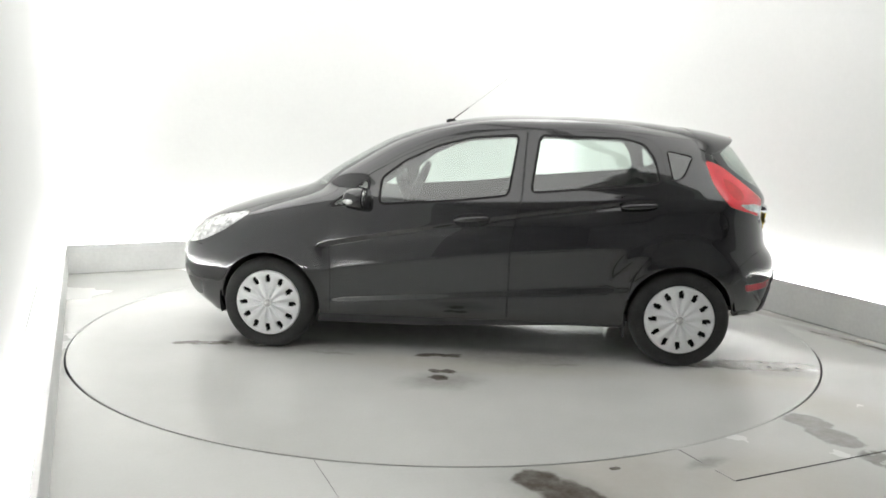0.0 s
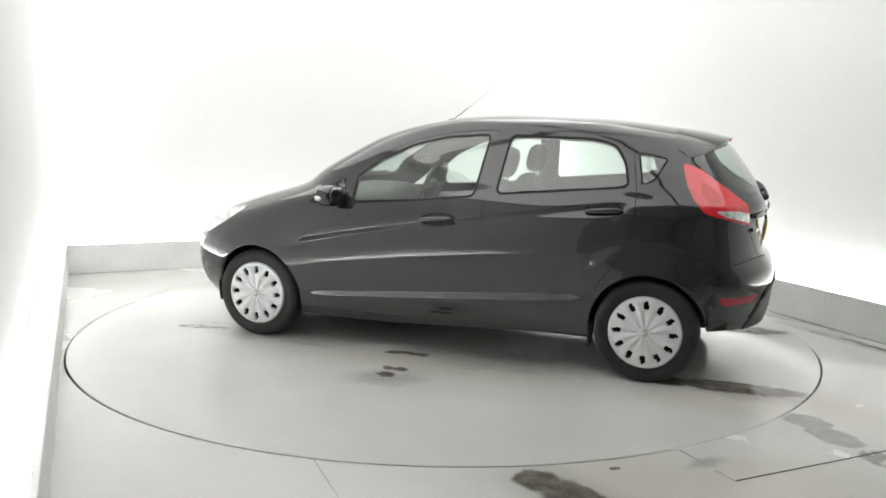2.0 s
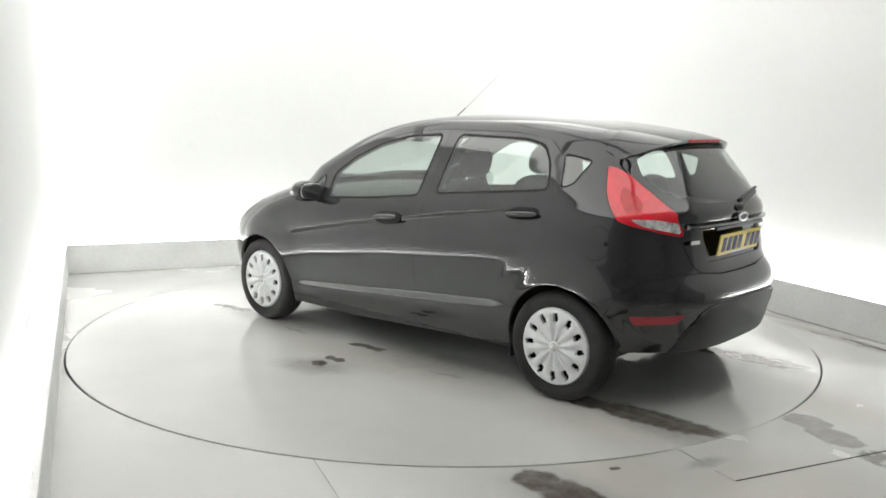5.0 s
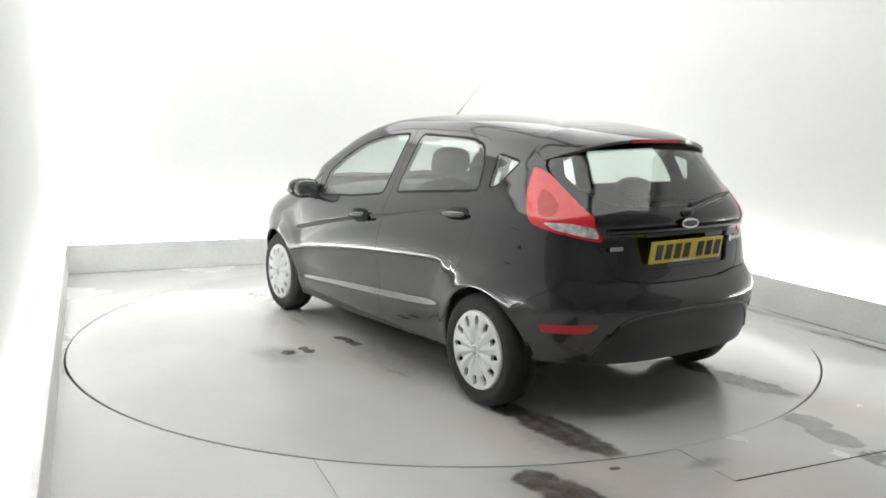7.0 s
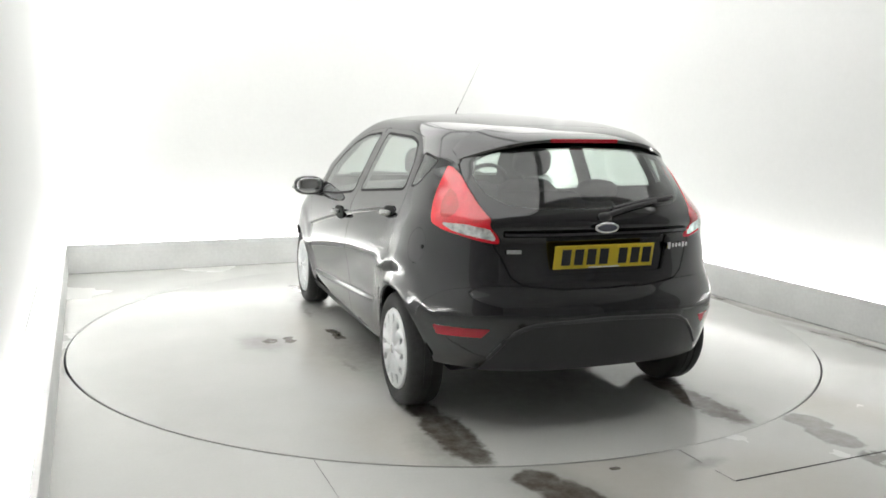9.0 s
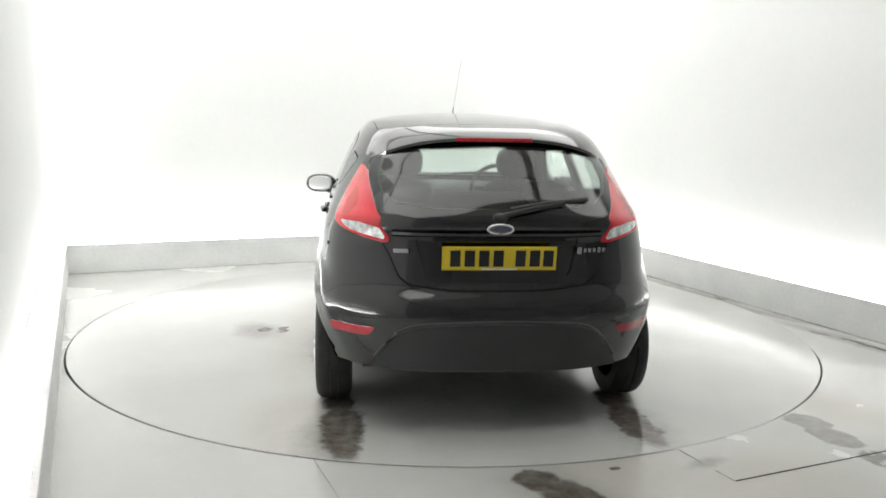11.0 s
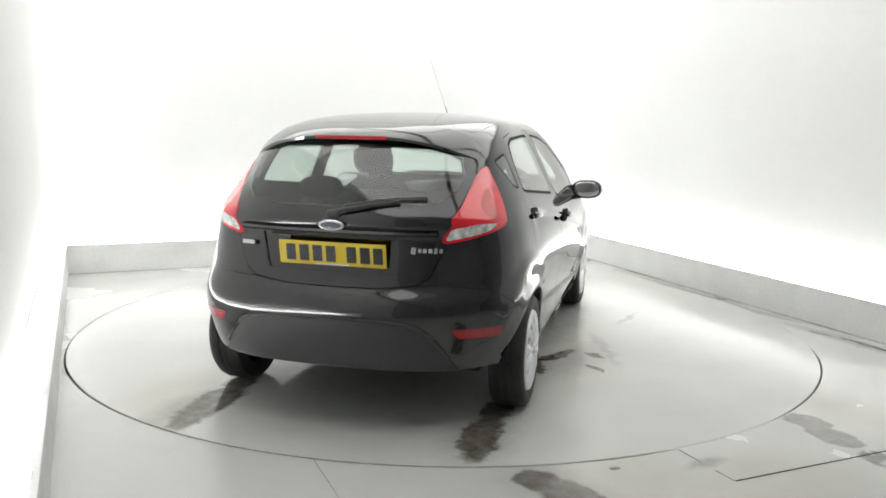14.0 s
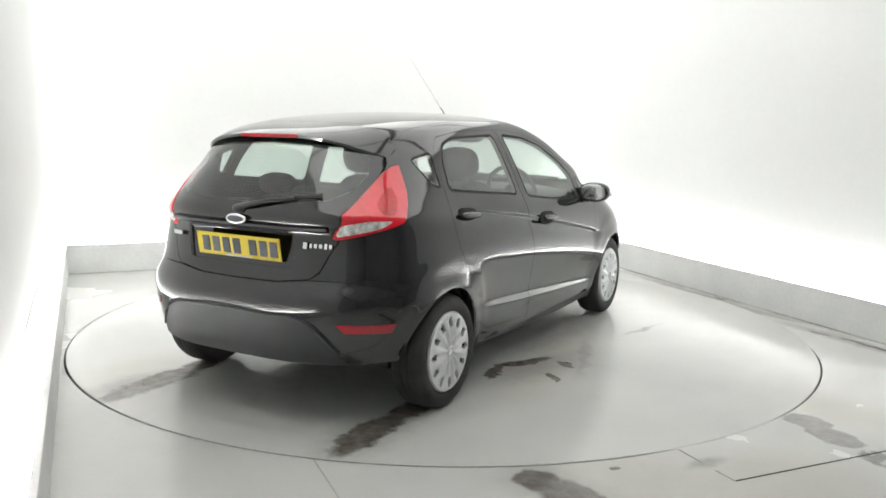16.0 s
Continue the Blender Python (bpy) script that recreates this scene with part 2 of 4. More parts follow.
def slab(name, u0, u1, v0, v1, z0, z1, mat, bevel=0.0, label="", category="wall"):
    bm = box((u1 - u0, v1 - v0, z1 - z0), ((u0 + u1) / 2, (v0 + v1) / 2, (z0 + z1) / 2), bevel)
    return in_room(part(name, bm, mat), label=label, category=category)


def build_booth():
    # floor with a round opening for the turntable
    bm = bmesh.new()
    n = 256
    inner, outer, low = [], [], []
    corners = (LEFT - 0.20, RIGHT + 0.15, FRONT - 0.15, BACK + 0.15)
    for i in range(n):
        a = 2 * math.pi * i / n
        d = Vector((math.cos(a), math.sin(a)))
        k = min((corners[1] if d.x > 0 else corners[0]) / d.x if abs(d.x) > 1e-6 else 99, (corners[3] if d.y > 0 else corners[2]) / d.y if abs(d.y) > 1e-6 else 99)
        rim = DISC_R + gap_width(math.degrees(a))
        inner.append(bm.verts.new((*(d * rim), 0)))
        low.append(bm.verts.new((*(d * rim), -0.12)))
        outer.append(bm.verts.new((*(d * k), 0)))
    for i in range(n):
        j = (i + 1) % n
        bm.faces.new((inner[i], outer[i], outer[j], inner[j]))
        bm.faces.new((low[i], inner[i], inner[j], low[j]))
    pts = [(corners[0], corners[2]), (corners[1], corners[2]), (corners[1], corners[3]), (corners[0], corners[3])]
    for cx, cy in pts:
        near = sorted(outer, key=lambda v: (v.co.x - cx) ** 2 + (v.co.y - cy) ** 2)[:2]
        if abs(near[0].co.x - near[1].co.x) > 1e-4 and abs(near[0].co.y - near[1].co.y) > 1e-4:
            bm.faces.new((near[0], near[1], bm.verts.new((cx, cy, 0))))
    bmesh.ops.recalc_face_normals(bm, faces=bm.faces)
    for f in bm.faces:
        if abs(f.normal.z) > 0.5 and f.normal.z < 0:
            f.normal_flip()
    in_room(part("floor", bm, "floor"), label="smooth damp grey painted floor round the turntable", category="floor")
    pit = revolve([(0.001, -0.12), (DISC_R + 0.05, -0.12)], 64)
    bmesh.ops.rotate(pit, matrix=Matrix.Rotation(radians(90), 3, "X"), verts=pit.verts)
    for v in pit.verts:
        v.co.z = -0.12
    tagged(part("floor_pit", pit, "joint"), "dark pit below the turntable", "floor", kind="structure")
    # walls, plinths with a light trough behind them, ceiling
    t = 0.12
    slab("wall_west", LEFT - 0.10 - t, LEFT - 0.10, SPLIT, BACK + 0.10, 0, HEIGHT, "wall", label="bright white booth side wall above a grey plinth")
    slab("wall_east", RIGHT + 0.10, RIGHT + 0.10 + t, SPLIT, BACK + 0.10, 0, HEIGHT, "wall", label="bright white booth side wall above a grey plinth")
    slab("wall_north", LEFT - 0.10 - t, RIGHT + 0.10 + t, BACK + 0.10, BACK + 0.10 + t, 0, HEIGHT, "wall", label="bright white booth back wall above a grey plinth")
    # unseen walls added to close the front, greyed so the paint reflects less
    slab("wall_south", LEFT - 0.10 - t, RIGHT + 0.22, FRONT - t, FRONT, 0, HEIGHT, "dim_wall", label="unseen end wall added behind, grey to darken reflections")
    slab("wall_west_front", LEFT - 0.10 - t, LEFT - 0.10, FRONT, SPLIT, 0, HEIGHT, "dim_wall", label="unseen front side wall, greyed to darken reflections")
    slab("wall_east_front", RIGHT + 0.10, RIGHT + 0.10 + t, FRONT, SPLIT, 0, HEIGHT, "dim_wall", label="unseen front side wall, greyed to darken reflections")
    slab("plinth_west", LEFT - 0.03, LEFT, SPLIT, BACK + 0.03, 0, 0.262, "plinth", 0.004, "low light grey plinth board along the side wall", "plinth")
    slab("plinth_north", LEFT, RIGHT, BACK, BACK + 0.03, 0, 0.262, "plinth", 0.004, "low light grey plinth board along the back wall", "plinth")
    slab("plinth_east", RIGHT, RIGHT + 0.03, SPLIT, BACK + 0.03, 0, 0.262, "plinth", 0.004, "low light grey plinth board along the side wall", "plinth")
    slab("trim", RIGHT - 0.006, RIGHT, SPLIT, BACK, 0, 0.008, "edge", 0.002, "grimy grey seal along the plinth foot", "trim")
    slab("trim_back", LEFT, RIGHT - 0.01, BACK - 0.005, BACK, 0, 0.005, "edge", 0.001, "thin grey seal along the plinth foot", "trim")
    slab("ceiling", LEFT - 0.10 - t, RIGHT + 0.22, SPLIT, BACK + 0.22, HEIGHT, HEIGHT + 0.1, "wall", label="white booth ceiling", category="ceiling")
    # unseen, split off and greyed so the rear window mirrors something darker
    slab("ceiling_front", LEFT - 0.10 - t, RIGHT + 0.22, FRONT - t, SPLIT, HEIGHT, HEIGHT + 0.1, "dim_wall", label="unseen front ceiling, greyed to darken reflections", category="ceiling")
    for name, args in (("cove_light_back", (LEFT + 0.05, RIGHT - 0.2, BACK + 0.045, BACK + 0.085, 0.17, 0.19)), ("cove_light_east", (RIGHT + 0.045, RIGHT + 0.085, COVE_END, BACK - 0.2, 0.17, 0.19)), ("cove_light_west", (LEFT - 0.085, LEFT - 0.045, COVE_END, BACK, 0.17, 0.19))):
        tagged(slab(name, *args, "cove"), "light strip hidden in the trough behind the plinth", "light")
    # rounded inner corners of the white lining
    for name, cu, cv, a0, r in (("wall_corner_east", RIGHT + 0.10, BACK + 0.10, 0, 0.30), ("wall_corner_west", LEFT - 0.10, BACK + 0.10, 90, 0.12)):
        bm = bmesh.new()
        su = -1 if a0 == 0 else 1
        prev = None
        for i in range(17):
            a = radians(a0 + 90 * i / 16)
            ring = [bm.verts.new((cu + su * r + k * math.cos(a), cv - r + k * math.sin(a), z)) for k, z in ((r - 0.004, 0.01), (r - 0.004, HEIGHT), (r + 0.02, HEIGHT), (r + 0.02, 0.01))]
            if prev:
                for j in range(4):
                    bm.faces.new((prev[j], prev[(j + 1) % 4], ring[(j + 1) % 4], ring[j]))
            prev = ring
        bmesh.ops.recalc_face_normals(bm, faces=bm.faces)
        in_room(part(name, bm, "wall", smooth=True), label="rounded white corner of the booth lining", category="wall")
    # ceiling panels
    first = None
    for i, v in enumerate((-2.25, -0.25, 1.75)):
        for j, u in enumerate((-1.23, 1.23)):
            m = ROOM @ pose(u, v, HEIGHT - 0.05)
            if first is None:
                first = tagged(new("ceiling_light"), "large square white diffuser light panel on the ceiling", "ceiling light", "ceiling panels")
                fr = [box((2.42, 0.05, 0.06), (0, s * 0.975, 0), 0.004) for s in (-1, 1)] + [box((0.05, 1.90, 0.06), (s * 1.185, 0, 0), 0.004) for s in (-1, 1)]
                part("frame", join(*fr), "plinth", first)
                part("diffuser", box((2.31, 1.89, 0.02), (0, 0, -0.01)), "light", first)
                first.matrix_basis = m
            else:
                copy_thing(first, m)


def build_floor_marks():
    for u0, u1, v0, v1, mat in ((-1.449, -1.4455, FRONT, -1.985, "edge"), (0.09, RIGHT, -2.800, -2.795, "joint"), (0.084, 0.087, -2.80, -2.68, "edge"), (0.083, 0.0855, -2.60, -2.45, "edge")):
        slab("floor_joint", u0, u1, v0, v1, -0.02, 0.0025, mat, label="thin dark joint between floor panels", category="floor joint")
    # seam in the lining of the side wall
    slab("wall_joint", LEFT - 0.10, LEFT - 0.097, -1.2, 0.9, 0.46, 0.4625, "edge", label="thin dark seam in the white wall", category="wall joint")


def build_turntable():
    table_top = tagged(new("turntable"), "round grey turntable flush in the floor, damp with tyre marks", "turntable")
    prof = [(0.001, 0.0), (0.8, 0.0), (1.6, 0.0), (DISC_R - 0.003, 0.0), (DISC_R, -0.003), (DISC_R, -0.10)]
    disc = revolve(prof, 160)
    bmesh.ops.rotate(disc, matrix=Matrix.Rotation(radians(90), 3, "X"), verts=disc.verts)
    top = max(v.co.z for v in disc.verts)
    if top > 0.05:
        for v in disc.verts:
            v.co.z = -v.co.z
    bmesh.ops.recalc_face_normals(disc, faces=disc.faces)
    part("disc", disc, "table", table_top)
    ring = revolve([(DISC_R - 0.012, 0.0003), (DISC_R - 0.010, 0.001), (DISC_R - 0.002, 0.001), (DISC_R, -0.001), (DISC_R, -0.05)], 160)
    bmesh.ops.rotate(ring, matrix=Matrix.Rotation(radians(90), 3, "X"), verts=ring.verts)
    bmesh.ops.recalc_face_normals(ring, faces=ring.faces)
    part("edge_ring", ring, "table", table_top, "worn painted rim of the turntable")
    return table_top


# ---- car body surface: x forward, y left, z up, origin on the ground midway between the axles ----
TOP = 1.4695
WHEELS_X, HUB_Z, TYRE_R, ARCH_R = 1.2445, 0.287, 0.288, 0.322


def table(zs, values, blur=0.012):
    """Smooth lookup of a value by height, spread so that the flat roof is well resolved."""
    s = np.sqrt(np.maximum(TOP - np.array(zs), 0))
    grid = np.linspace(-0.1, 1.25, 1351)
    order = np.argsort(s)
    v = np.interp(grid, s[order], np.array(values, float)[order])
    k = np.exp(-0.5 * (np.arange(-60, 61) * 0.001 / blur) ** 2)
    v = np.convolve(np.pad(v, 60, mode="edge"), k / k.sum(), "valid")
    return lambda z: np.interp(np.sqrt(np.maximum(TOP - np.asarray(z, float), 0)), grid, v)


NOSE = table((.17, .22, .28, .36, .45, .54, .62, .69, .75, .81, .87, .93, .97, 1.0, 1.08, 1.2, 1.306, 1.372, 1.415, 1.449, 1.462, TOP),
             (1.83, 1.90, 1.96, 2.00, 2.015, 2.01, 1.98, 1.93, 1.86, 1.73, 1.55, 1.34, 1.19, 1.10, .985, .785, .585, .39, .2, .0, -.14, -.40))
TAIL = table((.17, .22, .28, .36, .46, .54, .60, .640, .665, .70, .77, .87, .915, .95, .99, 1.02, 1.1, 1.2, 1.29, 1.34, 1.38, 1.425, 1.455, 1.464, TOP),
             (-1.76, -1.82, -1.85, -1.875, -1.888, -1.900, -1.896, -1.874, -1.850, -1.830, -1.82, -1.80, -1.805, -1.825, -1.82, -1.80, -1.75, -1.68, -1.61, -1.55, -1.43, -1.12, -.80, -.65, -.40))
HALF = table((.17, .22, .28, .36, .45, .52, .58, .64, .75, .85, .92, .97, 1.01, 1.1, 1.2, 1.3, 1.36, 1.39, 1.42, 1.445, 1.458, 1.465, TOP),
             (.76, .795, .812, .826, .840, .849, .854, .852, .845, .833, .820, .802, .780, .742, .697, .648, .612, .592, .555, .44, .30, .19, .0))
FRONT_LEN = table((.2, .5, .7, .85, 1.0, 1.1, 1.3, TOP), (.88, .92, .90, .78, .55, .36, .36, .3))
REAR_LEN = table((.2, .5, .7, .9, 1.0, 1.1, 1.2, 1.3, TOP), (.66, .62, .60, .58, .64, .78, .86, .86, .7))


def lip(x, z, cx):
    """Swelling of the body round a wheel opening."""
    r = np.hypot(x - cx, z - HUB_Z)
    return 0.010 * np.exp(-np.maximum(r - ARCH_R, 0) ** 2 / 0.045 ** 2)


def waist(x):
    """Height of the widest line of the flank, rising towards the tail."""
    x = np.clip(x, -1.1, 1.1)
    return 0.616 - 0.107 * x - 0.02 * x * x


def half_width(x, z):
    """Half width of the body between its rounded ends, with its widest line along the waist."""
    z = np.asarray(z, float)
    keep = 1 / (1 + np.exp((np.abs(x) - 1.05) / 0.06))
    return HALF(z - (waist(x) - 0.58) * np.exp(-np.abs((z - 0.58) / 0.22) ** 3) * keep)


def side_detail(x, z):
    """Creases and swages pressed into the flanks."""
    x, z = np.asarray(x, float), np.asarray(z, float)
    fade = 1 / (1 + np.exp((np.abs(x + 0.08) - 0.98) / 0.02))
    # spear: a groove under a sharp upper edge, running up from the front wing through both handles
    up = z - (0.826 - 0.165 * x - 0.02 * x * x)
    dip = 1 / (1 + np.exp(np.clip(up / 0.0055, -60, 60)))
    crease = -0.018 * dip * np.exp(-np.maximum(-up - 0.012, 0) / 0.06)
    # waist: the flank is widest here and tucks in below, down to the swage above the sill
    below = np.clip((waist(x) - z) / 0.006, -60, 60)
    tuck = -0.011 * (1 - np.exp(-0.006 * np.log1p(np.exp(below)) / 0.035)) / (1 + np.exp((np.abs(x) - 0.90) / 0.04))
    low = z - (0.384 - 0.075 * x)
    run = 1 / (1 + np.exp((x - 0.84) / 0.02)) / (1 + np.exp((-0.62 - x) / 0.08))
    swage = (0.002 - 0.008 / (1 + np.exp(-low / 0.007))) * np.exp(-np.abs(low) / 0.06) * run
    tuck = tuck / (1 + np.exp(np.clip(-low / 0.010, -60, 60)))
    taper = -0.034 * np.clip((-x - 0.35) / 1.1, 0, 1) ** 2 * np.clip((1.25 - z) / 0.3, 0, 1)
    haunch = 0.012 / (1 + np.exp((np.hypot(x + WHEELS_X, (z - HUB_Z) * 0.92) - 0.455) / 0.012)) * np.clip((z - 0.30) / 0.2, 0, 1)
    ahead = 0.008 / (1 + np.exp((np.hypot(x - WHEELS_X, (z - HUB_Z) * 0.92) - 0.44) / 0.012)) * np.clip((z - 0.30) / 0.2, 0, 1) * np.clip((1.75 - x) / 0.2, 0, 1)
    return crease * fade + tuck + swage + taper + haunch + ahead + (lip(x, z, WHEELS_X) + lip(x, z, -WHEELS_X)) * (z < 0.75)


def outline(z, k):
    """Point k (0 nose centre to 3 tail centre) on the left half of the outline at height z."""
    xf, xr = NOSE(z), TAIL(z)
    xa, xb = xf - FRONT_LEN(z), xr + REAR_LEN(z)
    mid = 0.5 * (xf + xr)
    xa, xb = np.maximum(xa, mid + 0.01), np.minimum(xb, mid - 0.01)
    n, m = 2.7, 2.9
    a = np.clip(k, 0, 1) * np.pi / 2
    b = np.clip(k - 2, 0, 1) * np.pi / 2
    x1, y1 = xa + (xf - xa) * np.cos(a) ** (2 / n), np.sin(a) ** (2 / n)
    x2 = xa + (xb - xa) * np.clip(k - 1, 0, 1)
    x3, y3 = xb + (xr - xb) * np.sin(b) ** (2 / m), np.cos(b) ** (2 / m)
    x = np.where(k < 1, x1, np.where(k < 2, x2, x3))
    y = np.where(k < 1, y1, np.where(k < 2, 1.0, y3))
    y = y * half_width(x, z)
    return x, y + side_detail(x, z) * np.clip(y / 0.5, 0, 1) ** 2


def flank(x, z):
    """Half width of the body at x and z, zero outside."""
    xf, xr = NOSE(z), TAIL(z)
    xa, xb = xf - FRONT_LEN(z), xr + REAR_LEN(z)
    mid = 0.5 * (xf + xr)
    xa, xb = np.maximum(xa, mid + 0.01), np.minimum(xb, mid - 0.01)
    f = np.clip((x - xa) / (xf - xa), 0, 1)
    r = np.clip((xb - x) / (xb - xr), 0, 1)
    y = half_width(x, z) * (1 - f ** 2.7) ** (1 / 2.7) * (1 - r ** 2.9) ** (1 / 2.9)
    return y + side_detail(x, z) * np.clip(y / 0.5, 0, 1) ** 2


def roof_z(x, y):
    """Height of the body surface over x and y."""
    zs = np.linspace(TOP - 0.0005, 0.9, 1200)
    inside = (flank(x, zs) >= abs(y)) & (x < NOSE(zs)) & (x > TAIL(zs))
    return float(zs[np.argmax(inside)])


def tail_x(y, z):
    """Place of the rear face at y and z."""
    ox, oy = outline(z, np.linspace(2, 3, 400))
    return float(np.interp(-abs(y), -oy, ox))


# ---- cutting the body surface into panels ----
class Shell:
    """Left half of the body surface as polygons, cut along panel lines."""

    def __init__(self):
        ks = np.concatenate([np.linspace(0, 1, 46)[:-1], np.linspace(1, 2, 96)[:-1], np.linspace(2, 3, 60)])
        zs = np.concatenate([np.linspace(0.172, 0.700, 75)[:-1], np.linspace(0.700, 1.010, 62)[:-1], np.linspace(1.010, 1.400, 38), TOP - 0.0695 * (1 - np.linspace(0, 1, 22)[1:-1]) ** 2])
        grid = [np.stack([*outline(z, ks), np.full(len(ks), z)], -1) for z in zs]
        n = len(ks)
        self.v = [tuple(p) for row in grid for p in row]
        self.f = [(r * n + c, r * n + c + 1, (r + 1) * n + c + 1, (r + 1) * n + c) for r in range(len(zs) - 1) for c in range(n - 1)]
        nr = np.zeros((len(self.v), 3))
        pv = np.array(self.v)
        fa = np.array(self.f)
        fn = np.cross(pv[fa[:, 2]] - pv[fa[:, 0]], pv[fa[:, 3]] - pv[fa[:, 1]])
        for c in range(4):
            np.add.at(nr, fa[:, c], fn)
        nr[::n, 1] = 0
        nr[n - 1::n, 1] = 0
        nr /= np.linalg.norm(nr, axis=1)[:, None] + 1e-12
        if nr[50 * n + 90, 1] < 0:
            nr = -nr
            self.f = [f[::-1] for f in self.f]
        self.nr = [tuple(x) for x in nr]
        self.tag = [""] * len(self.f)

    def cut(self, field, where):
        """Split polygons of the stretch where() along field = 0; returns the signs by polygon."""
        pv = np.array(self.v)
        val = np.asarray(field(pv), float)
        val[np.abs(val) < 1e-5] = 1e-5
        pos = val > 0
        out, tags, made = [], [], {}
        for f, tg in zip(self.f, self.tag):
            s = [pos[i] for i in f]
            if tg or all(s) or not any(s) or not where(pv[f[0]]):
                out.append(f), tags.append(tg)
                continue
            a, b = [], []
            for i, j in zip(f, f[1:] + f[:1]):
                (a if pos[i] else b).append(i)
                if pos[i] != pos[j]:
                    key = (min(i, j), max(i, j))
                    if key not in made:
                        t = val[key[0]] / (val[key[0]] - val[key[1]])
                        made[key] = len(self.v)
                        p, q = np.array(self.v[key[0]]), np.array(self.v[key[1]])
                        self.v.append(tuple(p + t * (q - p)))
                        m = np.array(self.nr[key[0]]) * (1 - t) + np.array(self.nr[key[1]]) * t
                        self.nr.append(tuple(m / np.linalg.norm(m)))
                    a.append(made[key]), b.append(made[key])
            for g in (a, b):
                if len(g) > 2:
                    out.append(tuple(g)), tags.append(tg)
        self.f, self.tag = out, tags

    def region(self, name, poly, plane, where, gap=0.003, seal=""):
        """Name the polygons inside an outline; what lies within gap outside it is left open or becomes a seal."""
        ax = {"side": (0, 2), "rear": (1, 2), "top": (0, 1)}[plane]

        def dist(pv):
            return signed(poly, pv[:, ax[0]], pv[:, ax[1]])
        self.cut(dist, where)
        if gap:
            self.cut(lambda pv: dist(pv) - gap, where)
        pv = np.array(self.v)
        cen = np.array([pv[list(f)].mean(0) for f in self.f])
        d = dist(cen)
        for i, c in enumerate(cen):
            if not self.tag[i] and d[i] < gap and where(c):
                self.tag[i] = name if d[i] < 0 else (seal or "gap")


def signed(poly, x, y):
    """Signed distance to a closed outline, negative inside."""
    p = np.array(poly, float)
    q = np.roll(p, -1, 0)
    best = np.full(len(x), 1e9)
    inside = np.zeros(len(x), bool)
    for (ax, ay), (bx, by) in zip(p, q):
        ex, ey = bx - ax, by - ay
        t = np.clip(((x - ax) * ex + (y - ay) * ey) / (ex * ex + ey * ey), 0, 1)
        best = np.minimum(best, np.hypot(x - ax - t * ex, y - ay - t * ey))
        if ay != by:
            inside ^= ((ay > y) != (by > y)) & (x < (bx - ax) * (y - ay) / (by - ay) + ax)
    return np.where(inside, -best, best)


def rounded(poly, r=0.03, steps=5):
    """The outline with its corners rounded."""
    out = []
    n = len(poly)
    for i in range(n):
        p, a, b = (np.array(poly[k % n], float) for k in (i, i - 1, i + 1))
        la, lb = np.linalg.norm(a - p), np.linalg.norm(b - p)
        k = min(r, la * 0.45, lb * 0.45)
        s, e = p + (a - p) / la * k, p + (b - p) / lb * k
        for t in np.linspace(0, 1, steps):
            out.append(tuple((1 - t) ** 2 * s + 2 * t * (1 - t) * p + t * t * e))
    return out


def panel(shell, names, name, mat, parent, side=0, depth=0.012, proud=0.0, label=""):
    """Make one mesh of the named polygons: side 1 left, -1 right, 0 both halves, with folded-in edges."""
    names = {names} if isinstance(names, str) else set(names)
    polys = [f for f, t in zip(shell.f, shell.tag) if t in names]
    if not polys:
        return None
    verts, normals, faces, index = [], [], [], {}
    for s in ((1, -1) if side == 0 else (side,)):
        for f in polys:
            g = []
            for i in f:
                x, y, z = shell.v[i]
                nx, ny, nz = shell.nr[i]
                key = (i, 0 if side == 0 and abs(y) < 1e-6 else s)
                if key not in index:
                    index[key] = len(verts)
                    verts.append((x + nx * proud, s * (y + ny * proud), z + nz * proud))
                    normals.append((nx, s * ny, nz))
                g.append(index[key])
            faces.append(tuple(g if s > 0 else g[::-1]))
    smooth = len(faces)
    if depth:
        count = {}
        for f in faces:
            for i, j in zip(f, f[1:] + f[:1]):
                count[(i, j)] = 1
        border = [(i, j) for (i, j) in count if (j, i) not in count]
        dup = {}
        for i, j in border:
            for k in (i, j):
                if k not in dup:
                    v, nn = np.array(verts[k]), np.array(normals[k])
                    dup[k] = (len(verts), len(verts) + 1)
                    verts.extend([tuple(v), tuple(v - nn * depth)])
                    normals.extend([tuple(nn), tuple(nn)])
            faces.append((dup[j][0], dup[i][0], dup[i][1], dup[j][1]))
    me = bpy.data.meshes.new(name)
    me.from_pydata(verts, [], faces)
    me.materials.append(M[mat])
    me.shade_smooth()
    for i, p in enumerate(me.polygons):
        p.use_smooth = i < smooth
    me.normals_split_custom_set_from_vertices(normals)
    ob = new(name, me)
    ob.parent = parent
    return tagged(ob, label)


SIDE = lambda p: p[1] > 0.35
REAR = lambda p: p[0] < -1.30
NOSE_END = lambda p: p[0] > 0.0

FRONT_DOOR = [(.862, .235), (.845, .5), (.862, .72), (.865, .90), (.80, .965), (.60, 1.105), (.40, 1.215), (.2, 1.30), (0, 1.346), (-.2, 1.366), (-.318, 1.371), (-.298, 1.0), (-.238, .7), (-.225, .235)]
REAR_DOOR = [(-.328, 1.371), (-.308, 1.0), (-.248, .7), (-.235, .235), (-.93, .235), (-.955, .50), (-1.0, .585), (-1.10, .72), (-1.150, .89), (-1.148, 1.07), (-1.112, 1.27), (-1.03, 1.337), (-.8, 1.364)]
